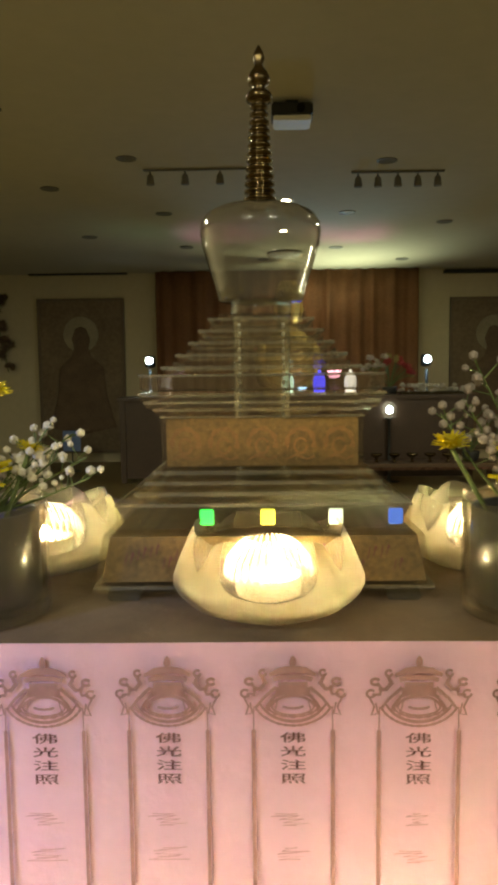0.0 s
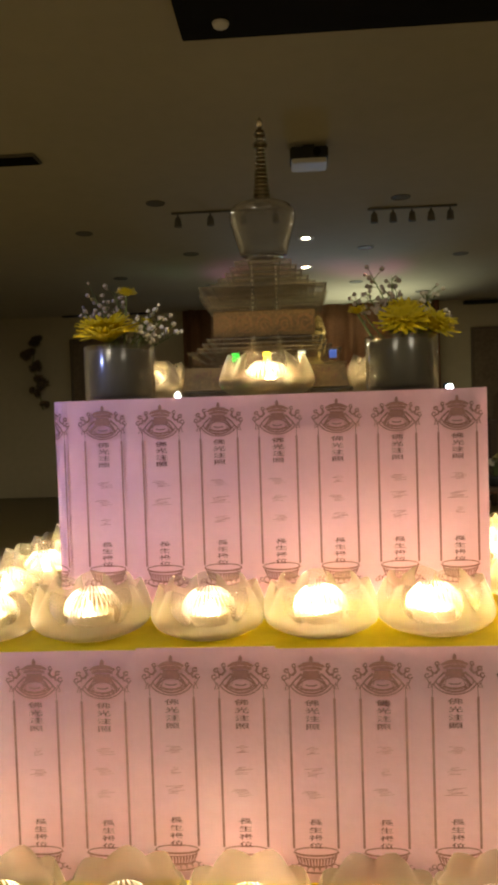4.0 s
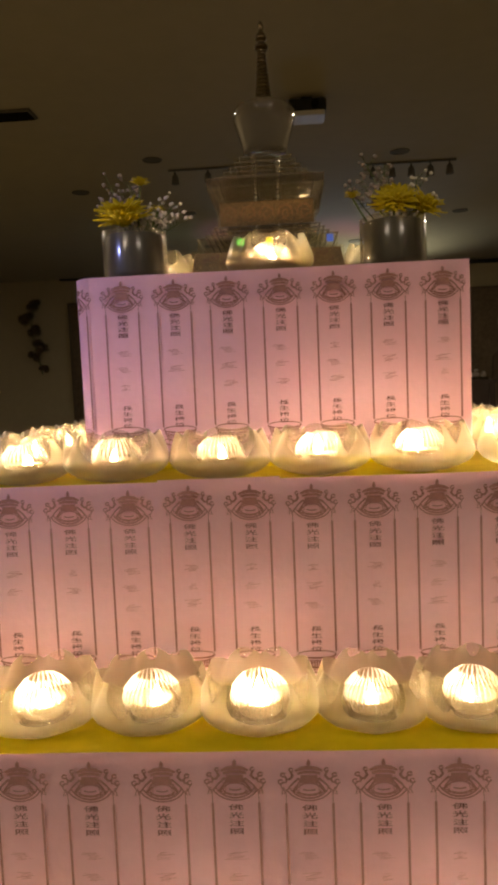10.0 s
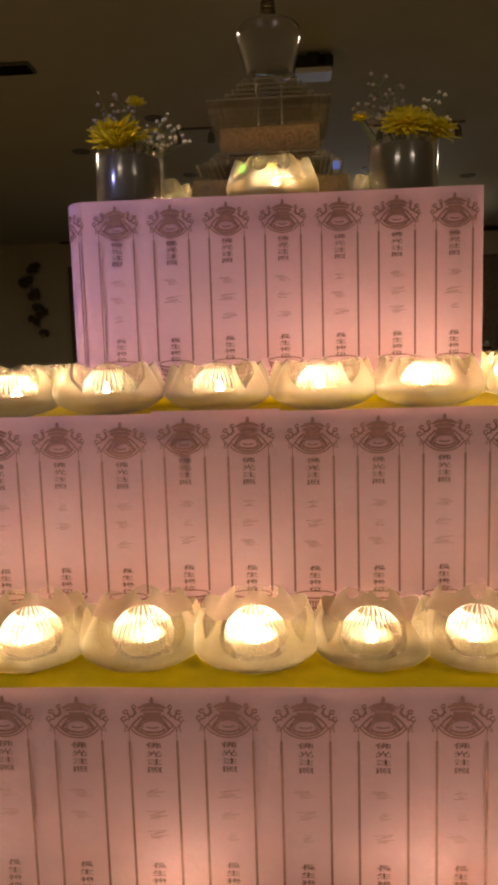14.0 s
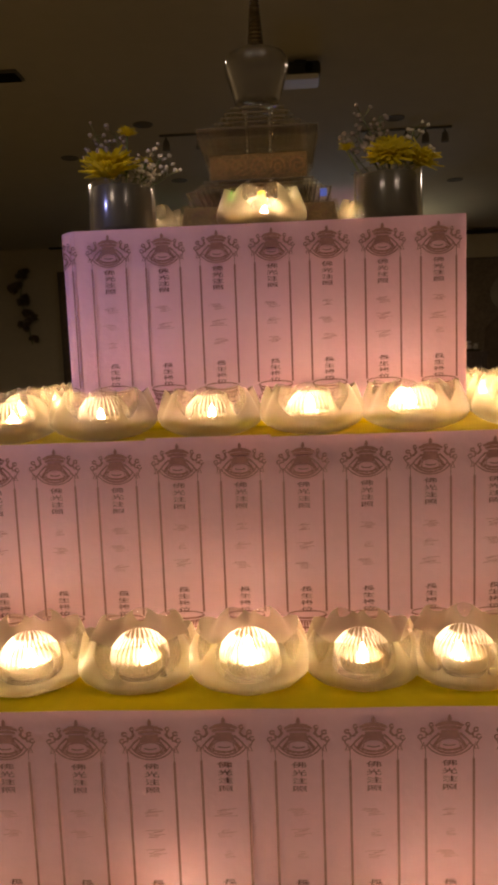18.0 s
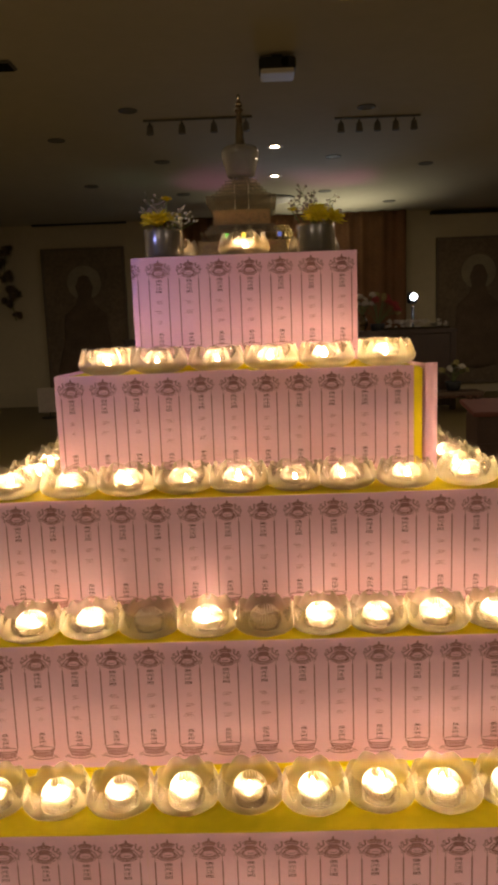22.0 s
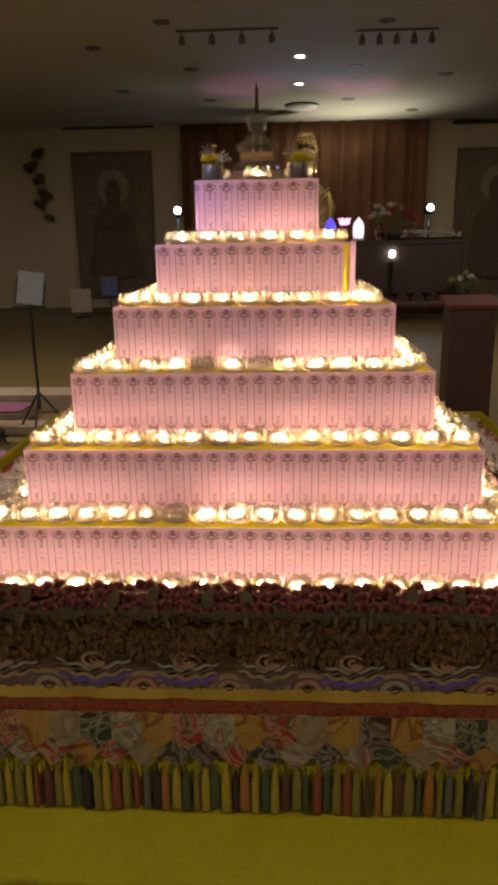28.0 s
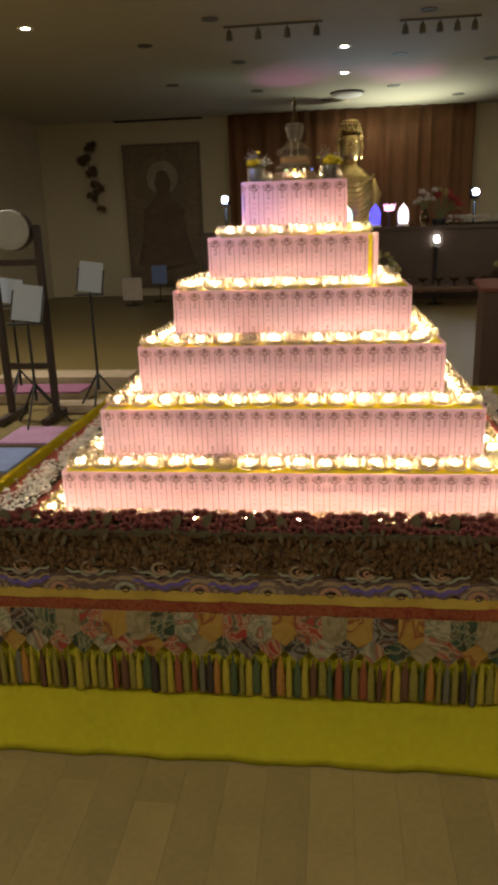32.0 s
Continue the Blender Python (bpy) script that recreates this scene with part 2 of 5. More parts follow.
def turned(profile, n=24, cap=True, at=(0, 0, 0), wave=None):
    bm = bmesh.new()
    rings = lathe(bm, profile, n, at, wave)
    if cap:
        bm.faces.new(list(reversed(rings[0])))
        bm.faces.new(rings[-1])
    return bm


def tube(bm, points, radius, n=6):
    """A round bar along a line of points."""
    pts = [Vector(p) for p in points]
    rings = []
    for i, p in enumerate(pts):
        d = (pts[min(i + 1, len(pts) - 1)] - pts[max(i - 1, 0)]).normalized()
        q = d.to_track_quat("Z", "Y")
        r = radius[i] if isinstance(radius, (list, tuple)) else radius
        rings.append([bm.verts.new(p + q @ Vector((r * math.cos(2 * math.pi * k / n), r * math.sin(2 * math.pi * k / n), 0))) for k in range(n)])
    for lo, hi in zip(rings, rings[1:]):
        for k in range(n):
            bm.faces.new((lo[k], lo[(k + 1) % n], hi[(k + 1) % n], hi[k]))
    bm.faces.new(list(reversed(rings[0])))
    bm.faces.new(rings[-1])
    return bm

# ---- the hall ----


def slab(name, dims, mat, label, category, kind="structure"):
    return tagged(part(name, box(bmesh.new(), *dims), mat), label, category, kind=kind)


WX0, WX1, WY = far(-7.2, 17.9, 3)[0], far(8.2, 17.9, 3)[0], far(0, 17.9, 5)[1]
slab("floor", (WX0 - 0.2, WX1 + 0.2, -9.2, WY + 0.2, -0.2, -0.012), WOOD, "dull brown wooden hall floor in dim light", "floor")
slab("ceiling", (WX0 - 0.2, WX1 + 0.2, -9.2, WY + 0.2, CEIL, CEIL + 0.2), CEILING, "plain cream ceiling with coloured pools of light", "ceiling")
slab("wall_left", (WX0 - 0.2, WX0, -9.0, WY, 0.0, CEIL), WALL, "plain dim beige side wall", "wall")
slab("wall_right", (WX1, WX1 + 0.2, -9.0, WY, 0.0, CEIL), WALL, "plain dim beige side wall", "wall")
slab("wall_rear", (WX0 - 0.2, WX1 + 0.2, -9.2, -9.0, 0.0, CEIL), WALL, "plain dim wall behind the hall", "wall")
slab("wall_altar", (WX0, WX1, WY, WY + 0.2, 0.0, CEIL), WALL, "beige wall behind the altar", "wall")

# curtain in deep folds behind the altar


CURTAIN_X = far(-2.46, 17.7, 6)[0], far(3.44, 17.7, 6)[0]


def curtain():
    bm = bmesh.new()
    n, rows = 240, 6
    grid = []
    for j in range(rows + 1):
        z = 0.01 + (CEIL - 0.02) * j / rows
        row = []
        for i in range(n + 1):
            u = i / n
            x = CURTAIN_X[0] + (CURTAIN_X[1] - CURTAIN_X[0]) * u
            y = WY - 0.22 + 0.05 * math.sin(u * 2 * math.pi * 15 + 1.6 * math.sin(u * 17) + 0.1 * j) + 0.02 * math.sin(u * 151)
            row.append(bm.verts.new((x, y, z)))
        grid.append(row)
    for a, b in zip(grid, grid[1:]):
        for i in range(n):
            bm.faces.new((a[i], a[i + 1], b[i + 1], b[i]))
    ob = part("curtain", bm, CURTAIN, smooth=True)
    ob.modifiers.new("thick", "SOLIDIFY").thickness = 0.008
    return tagged(ob, "long brown pleated curtain hanging behind the altar", "curtain")


curtain()

# ---- tiers of the candle tower ----
# left, right, front, paper top, body foot, first strip centre, strip count, pitch, sheet lengths in strips
TIERS = [
    (-0.234, 0.208, 0.0000, 1.9420, 1.7217, -0.178, 7, 0.0594, (7,)),
    (-0.358, 0.312, -0.1234, 1.7257, 1.5187, -0.332, 11, 0.0594, (4, 2, 5)),
    (-0.494, 0.457, -0.2541, 1.5227, 1.3115, -0.464, 16, 0.0594, (4, 4, 4, 4)),
    (-0.626, 0.579, -0.3627, 1.3155, 1.0917, -0.595, 20, 0.0601, (5, 8, 7)),
    (-0.754, 0.713, -0.5083, 1.0957, 0.8821, -0.725, 25, 0.0587, (6, 4, 7, 4, 4)),
    (-0.882, 0.847, -0.6459, 0.8861, 0.7032, -0.853, 29, 0.0596, (7, 4, 8, 4, 6)),
]
CY = 0.22


def stroke(bm, pts, w, y=0.0):
    """A flat inked line in the plane of the paper; pts as (across, down) in millimetres, w its width or widths."""
    pts = [Vector((p[0] / 1000, -p[1] / 1000)) for p in pts]
    left, right = [], []
    for i, p in enumerate(pts):
        d = (pts[min(i + 1, len(pts) - 1)] - pts[max(i - 1, 0)]).normalized()
        n = Vector((-d.y, d.x)) * (w[i] if isinstance(w, (list, tuple)) else w) / 2000
        left.append(bm.verts.new((p.x + n.x, y, p.y + n.y)))
        right.append(bm.verts.new((p.x - n.x, y, p.y - n.y)))
    for i in range(len(pts) - 1):
        bm.faces.new((left[i], right[i], right[i + 1], left[i + 1]))


def arc(cx, cy, rx, ry, a0, a1, n=14):
    return [(cx + rx * math.cos(radians(a0 + (a1 - a0) * i / n)), cy + ry * math.sin(radians(a0 + (a1 - a0) * i / n))) for i in range(n + 1)]


def letters(bm, text, cx, top, size, wide):
    """Characters one below the other, from Blender's own font."""
    for k, ch in enumerate(text):
        cu = bpy.data.curves.new("ch", "FONT")
        cu.body, cu.size, cu.resolution_u, cu.offset = ch, 1.0, 2, 0.009
        ob = bpy.data.objects.new("ch", cu)
        scene.collection.objects.link(ob)
        bpy.context.view_layer.update()
        me = bpy.data.meshes.new_from_object(ob.evaluated_get(bpy.context.evaluated_depsgraph_get()))
        me.transform(Matrix(((wide / 1000, 0, 0, (cx - wide / 2) / 1000), (0, 0, 1, 0), (0, 0.80 * size / 1000, 0, -(top + (k + 0.80) * size) / 1000), (0, 0, 0, 1))))
        bm.from_mesh(me)
        bpy.data.objects.remove(ob)
        bpy.data.curves.remove(cu)
        bpy.data.meshes.remove(me)


def print_mesh():
    """One printed strip: canopy, cords, headings and lotus foot."""
    bm = bmesh.new()
    # jewel
    stroke(bm, [(0, 8), (0.1, 9.6), (0, 12), (0, 14)], [0.4, 2.6, 3.6, 1.2])
    # cap and crown of the canopy
    stroke(bm, [(-11, 17.6), (-6, 15.6), (0, 14.8), (6, 15.6), (11, 17.6)], [1.6, 3.4, 3.8, 3.4, 1.6])
    stroke(bm, [(-9.2, 19.8), (-4, 18.6), (4, 18.6), (9.2, 19.8)], [2.2, 2.6, 2.6, 2.2])
    stroke(bm, [(-6.8, 22.4), (6.8, 22.4)], 2.8)
    stroke(bm, [(-8.2, 25.4), (-4, 24.8), (4, 24.8), (8.2, 25.4)], 3.4)
    stroke(bm, [(-9.5, 28.2), (-4, 26.9), (4, 26.9), (9.5, 28.2)], 1.2)
    # spread skirt with ribs
    for s in (-1, 1):
        stroke(bm, [(s * 6, 25.5), (s * 11, 31), (s * 13.5, 35)], [1.6, 1.2, 1.0])
        stroke(bm, [(s * 8, 23.5), (s * 14, 29), (s * 17.5, 33.5)], [1.8, 1.4, 1.2])
        stroke(bm, [(s * 9.6, 29.4), (s * 12.4, 35.6)], [1.4, 0.9])
        stroke(bm, [(s * 7.0, 29), (s * 9.0, 37.4)], [0.5, 0.8])
        # cloud dragons at either side
        stroke(bm, arc(s * 14.2, 16.6, 1.5, 1.5, 0, 330, 10), 1.3)
        stroke(bm, [(s * 14.6, 18), (s * 13, 21.5), (s * 15.5, 24.5), (s * 19, 24.5)], [1.6, 2.4, 2.0, 1.2])
        stroke(bm, arc(s * 20.6, 20.8, 1.9, 1.5, 20, 340, 10), 1.5)
        stroke(bm, [(s * 19.2, 22.4), (s * 17.6, 24), (s * 18.5, 27), (s * 22, 27)], [1.4, 1.8, 1.6, 1.0])
        stroke(bm, arc(s * 22.6, 26.6, 2.0, 1.8, 0, 320, 10), 1.2)
        stroke(bm, [(s * 23.2, 28.5), (s * 21, 33), (s * 22.4, 37), (s * 19.2, 36.4), (s * 20.4, 31)], [1.0, 1.0, 1.0, 1.0, 0.8])
        # cord and ribbon
        stroke(bm, [(s * 18.6, 33), (s * 18.8, 45)], 0.7)
        stroke(bm, [(s * 18.8, 44.6), (s * 18.8, 173.5)], 2.0)
    stroke(bm, arc(0, 25.8, 17.0, 14.6, 24, 156, 22), [1.0 + 0.7 * math.sin(math.pi * i / 22) for i in range(23)])
    stroke(bm, arc(0, 27.5, 19.4, 15.0, 22, 158, 26), [0.9 + 0.5 * (i % 2) for i in range(27)])
    stroke(bm, arc(0, 34.4, 10.5, 6.6, 190, 350, 16), 1.3)
    stroke(bm, arc(0, 32.6, 10.2, 4.6, 5, 175, 14), 0.9)
    stroke(bm, arc(0, 30.6, 13.4, 7.6, 20, 160, 14), [0.8 + 0.8 * (i % 2) for i in range(15)])
    stroke(bm, [(-5, 33.0), (-2.5, 33.8), (0, 34), (2.5, 33.8), (5, 33.0)], 1.2)
    # lotus foot: seat, ribs, petals and curls
    stroke(bm, arc(0, 176.0, 18.2, 3.4, 180, 360, 16), 1.1)
    stroke(bm, arc(0, 176.2, 18.8, 3.8, 0, 180, 16), 1.8)
    stroke(bm, arc(0, 178.6, 17.6, 4.0, 10, 170, 14), 0.8)
    for i in range(13):
        u = (i - 6) / 6
        d = 3.4 * (1 - u * u)
        stroke(bm, [(u * 16.8, 179.4 + d), (u * 14.6, 185.4 + d)], [2.0, 1.2])
    stroke(bm, arc(0, 185.0, 15.4, 4.4, 10, 170, 14), 1.4)
    for i in range(7):
        u = (i - 3) / 3
        d = 3.0 * (1 - u * u)
        stroke(bm, arc(u * 15.5, 190.0 + d, 2.9, 3.0, 180, 360, 8), 0.9)
    stroke(bm, arc(0, 190.2, 18.6, 4.6, 14, 166, 16), [1.2 + 0.6 * (i % 2) for i in range(17)])
    for s in (-1, 1):
        stroke(bm, arc(s * 20.0, 189.4, 2.2, 1.7, 0, 290, 10), 0.9)
        stroke(bm, arc(s * 23.2, 191.4, 1.5, 1.2, 0, 270, 8), 0.8)
    bm.faces.ensure_lookup_table()
    drawn = len(bm.faces)
    letters(bm, "佛光注照", 0, 45.0, 6.8, 12.8)
    letters(bm, "長生祿位", 0, 147.4, 6.8, 12.2)
    bm.faces.ensure_lookup_table()
    for f in bm.faces[drawn:]:
        f.material_index = 1
    me = bpy.data.meshes.new("print")
    bm.to_mesh(me)
    # the half that shows where a strip goes round the corner
    bmesh.ops.bisect_plane(bm, geom=bm.verts[:] + bm.edges[:] + bm.faces[:], plane_co=(0.004, 0, 0), plane_no=(-1, 0, 0), clear_outer=True)
    half = bpy.data.meshes.new("half_print")
    bm.to_mesh(half)
    bm.free()
    for m in (me, half):
        m.materials.append(INK)
        m.materials.append(INK_DARK)
    return me, half


PRINT, HALF = print_mesh()


def bars_mesh(seed):
    """One line of pale handwriting, kept as a plain bar."""
    rng = random.Random(seed)
    bm = bmesh.new()
    for k in range(1):
        v = 84 + k * rng.uniform(17, 19)
        w = rng.uniform(5.0, 9.5)
        x = rng.uniform(-1, 1)
        pts = []
        for r in range(5):
            pts += [(x - w * rng.uniform(0.3, 1.1), v + 1.5 * r), (x + w * rng.uniform(0.2, 1.1), v + 1.5 * r - rng.uniform(-0.4, 1.0))]
        stroke(bm, pts, 0.55)
    me = bpy.data.meshes.new("name_bar")
    bm.to_mesh(me)
    bm.free()
    me.materials.append(PENCIL)
    return me


BARS = [bars_mesh(s) for s in range(9)]


def sheet_mesh(width, height, seed, round_left=0.0):
    """A sheet of paper that bows a little, hanging from its top edge; origin at the top left corner."""
    rng = random.Random(seed)
    a, b = rng.uniform(0, 6), rng.uniform(0, 6)
    bm = bmesh.new()
    nx, nz = (70 if round_left else 18), 6
    rows = []
    for j in range(nz + 1):
        row = []
        for i in range(nx + 1):
            x, z = width * i / nx, -height * j / nz
            y = -0.0006 * math.sin(3 * x / width * math.pi + a) - 0.0006 * j / nz * math.sin(5 * x / width + b)
            if round_left and x < round_left:
                y += (round_left - x) ** 2 / round_left * 0.9
            row.append(bm.verts.new((x, y, z)))
        rows.append(row)
    for r, s in zip(rows, rows[1:]):
        for i in range(nx):
            bm.faces.new((r[i], s[i], s[i + 1], r[i + 1]))
    bmesh.ops.solidify(bm, geom=bm.faces[:], thickness=0.0003)
    return bm


def tier(index, spec):
    left, right, front, top, foot, first, count, pitch, lengths = spec
    rng = random.Random(index)
    depth = 2 * (CY - front)
    words = ("top", "second", "third", "fourth", "fifth", "lowest")[index]
    root = thing("candle_tier", (0, 0, foot), f"{words} square tier in yellow cloth hung with printed pink paper", "display tier", "tiers of the candle tower")
    body = part("body", box(bmesh.new(), left + (0.020 if index == 0 else 0.003), right - 0.003, front + 0.003, front + depth, 0, top - 0.005 - foot, 0.003), YELLOW, root, "yellow cloth cover")
    x0, k = first - pitch / 2, 0
    tall = min(0.21, top - foot - 0.004)
    for s, length in enumerate(lengths):
        lo = x0 + k * pitch
        lead = 0.0
        if index == 0:
            lead = lo - left
        wide = length * pitch + lead
        dz = rng.uniform(-0.0015, 0.001)
        sh = part("paper_sheet", sheet_mesh(wide, tall, index * 10 + s, 0.02 if index == 0 else 0.0), PAPER, root)
        sh.location = (lo - lead, front - 0.0012 - 0.0009 * (s % 2), top + dz - foot)
        for i in range(length):
            x = lead + (i + 0.5) * pitch
            pr = share("print", PRINT, sh, (x, -0.0022, 0.0022 + rng.uniform(-0.0008, 0.0008)))
            for line in range(rng.choice((2, 3, 3))):
                share("name_bar", BARS[rng.randrange(9)], sh, (x, -0.0024, -line * rng.uniform(0.017, 0.019)))
        if index == 0:
            # the strip that follows the rounded corner
            bent = HALF.copy()
            for v in bent.vertices:
                v.co.y += max(0.0, 0.02 - (v.co.x + lead - 0.5 * pitch)) ** 2 / 0.02 * 0.9
            share("print", bent, sh, (lead - 0.5 * pitch, -0.0022, 0.0022))
        k += length
    # papers on the two sides
    for side, x in ((1, left), (-1, right)):
        n = max(1, round(depth / 0.297))
        for q in range(n):
            w = depth / n - 0.004
            sh = part("paper_sheet", sheet_mesh(w, tall, 90 + q), PAPER, root)
            sh.rotation_euler = (0, 0, radians(-90 * side))
            y = front + (0.024 if index == 0 else 0.002) + q * depth / n
            sh.location = (x + (0.018 if index == 0 else -0.0012), y + w, top - foot) if side == 1 else (x + 0.0012, y, top - foot)
            for i in range(int(w / pitch)):
                share("print", PRINT, sh, ((i + 0.5) * pitch, -0.0022, 0.0022))
    return root


for n, spec in enumerate(TIERS):
    made = tier(n, spec)
    if n == 1:
        flap = part("paper_flap", sheet_mesh(0.02, 0.20, 77), PAPER, made, "loose paper edge standing out at the corner", True)
        flap.location, flap.rotation_euler = (0.3125, spec[2] - 0.005, spec[3] + 0.002 - spec[4]), (0, 0, radians(-8))

# ---- lotus candle lamps ----


def petal_shell(radius, base, height, tip, petals, close, flare, turn, ribs=0, n=96, rows=10):
    """A round bowl, drawn in a little at its rim, which rises into pointed petals."""
    bm = bmesh.new()
    grid = []
    for j in range(rows + 1):
        v = j / rows
        ring = []
        for k in range(n):
            a = 2 * math.pi * k / n
            c = abs(((a - turn) * petals / (2 * math.pi)) % 1.0 - 0.5) * 2
            r = base + (radius - base) * math.sin(min(1.0, v / 0.56) * math.pi / 2) ** 0.85
            r -= close * max(0.0, v - 0.56) ** 1.5 * (0.8 + 0.2 * c)
            r += flare * max(0.0, v - 0.7) * (1 - c)
            r *= 1 - 0.018 * c ** 4 * min(1.0, 1.6 * v)
            if ribs:
                r *= 1 + 0.045 * math.sin(a * ribs)
            z = (height + tip * (1 - c ** 1.6)) * (0.55 * v ** 1.8 + 0.45 * v)
            ring.append(bm.verts.new((r * math.cos(a), r * math.sin(a), z)))
        grid.append(ring)
    for lo, hi in zip(grid, grid[1:]):
        for k in range(n):
            bm.faces.new((lo[k], lo[(k + 1) % n], hi[(k + 1) % n], hi[k]))
    bm.faces.new(list(reversed(grid[0])))
    return bm


def mesh_of(bm, name, mat, smooth=True):
    me = bpy.data.meshes.new(name)
    bm.to_mesh(me)
    bm.free()
    me.materials.append(mat)
    for p in me.polygons:
        p.use_smooth = smooth
    return me


def ribbed_cup():
    """A fluted glass cup round the candle, drawn together like a scallop shell: ribs cloudy to imitate refracted flame
    light, flutes clear.
    """
    bm = bmesh.new()
    n = 96
    lathe(bm, [(0.0205, 0.010), (0.0238, 0.0160), (0.0248, 0.0240), (0.0228, 0.0320), (0.0172, 0.0390), (0.0125, 0.0424), (0.0115, 0.0424)], n, wave=lambda a, i: 1 + 0.035 * math.cos(a * n / 3))
    bm.faces.ensure_lookup_table()
    for i, f in enumerate(bm.faces):
        f.material_index = 0 if i % 3 == 0 else 1
    return bm


BOWL = mesh_of(petal_shell(0.0540, 0.018, 0.0440, 0.0055, 8, 0.043, 0.004, 0.0), "bowl", LOTUS)
INNER = mesh_of(ribbed_cup(), "inner_cup", RIBBED)
INNER.materials.append(FLUTE)
FOOT = mesh_of(turned([(0.0165, 0.0003), (0.0185, 0.0008), (0.0225, 0.0034), (0.020, 0.0066), (0.010, 0.0085)], 40), "bowl_foot", LOTUS_FOOT)
WAXM = mesh_of(turned([(0.0150, 0.0098), (0.0180, 0.0110), (0.0188, 0.0150), (0.0188, 0.0215), (0.0182, 0.0222), (0.0172, 0.0212), (0.003, 0.0208)], 24), "candle", WAX)
FLAMEM = mesh_of(turned([(0.0018, 0.0218), (0.0046, 0.0245), (0.0052, 0.0270), (0.0036, 0.0325), (0.0005, 0.0395)], 8), "flame", FLAME)
lamp_count = 0


def lotus(x, y, z, lit=True, turn=None):
    global lamp_count
    rng = random.Random(lamp_count + 7)
    lamp_count += 1
    root = thing("lotus_lamp", (x, y, z), "frosted glass lotus lamp with a burning candle" if lit else "frosted glass lotus lamp whose candle has gone out",
                 "candle lamp", "lotus lamps on the tiers", turn=rng.uniform(0, 360) if turn is None else turn)
    s = rng.uniform(0.97, 1.04)
    root.scale = (s, s, s)
    share("bowl", BOWL, root, (0, 0, 0.0004))
    share("bowl_foot", FOOT, root, label="thick cloudy glass foot")
    share("inner_cup", INNER, root, label="clear ribbed glass cup")
    share("candle", WAXM, root)
    if lit:
        fl = share("flame", FLAMEM, root, (rng.uniform(-0.004, 0.004), rng.uniform(-0.004, 0.004), 0))
        fat = rng.choice((0.72, 0.9, 1.0, 1.0, 1.1))
        fl.scale = (fat, fat, rng.uniform(0.75, 1.05))
    return root


def row(n, lo, hi):
    return [lo + (hi - lo) * i / (n - 1) for i in range(n)]


FRONT_ROWS = [
    (1, [-0.275, -0.177, -0.067, 0.036, 0.139, 0.251]),
    (2, [-0.433, -0.325, -0.224, -0.126, -0.029, 0.069, 0.157, 0.262, 0.369]),
    (3, [-0.572, -0.474, -0.373, -0.274, -0.179, -0.084, 0.010, 0.101, 0.193, 0.286, 0.384, 0.482]),
    (4, row(15, -0.700, 0.660)),
    (5, row(18, -0.824, 0.790)),
    (6, row(20, -0.940, 0.905)),
]
UNLIT = {(3, 4), (3, 6), (5, 6)}
jit = random.Random(3)
for level, xs in FRONT_ROWS:
    upper = TIERS[level - 1]
    z = TIERS[level][3] - 0.005 if level < 6 else 0.7034
    shelf = upper[2] - TIERS[level][2] if level < 6 else 0.2
    y = upper[2] - min(0.075, 0.56 * shelf)
    for i, x in enumerate(xs):
        lotus(x, y + jit.uniform(-0.004, 0.004), z, (level, i) not in UNLIT)
    side = 0.100
    deep = 2 * (CY - upper[2])
    for s in (-1, 1):
        xx = upper[0] - 0.060 if s < 0 else upper[1] + 0.060
        if level == 1 and s > 0:
            xx = upper[1] + 0.052
        for q in range(int((deep + 0.05) / side)):
            lotus(xx + jit.uniform(-0.004, 0.004), y + side * (q + 1), z, (q * 7 + level) % 11 != 5)

# ---- on the top tier ----
TOP = 1.937


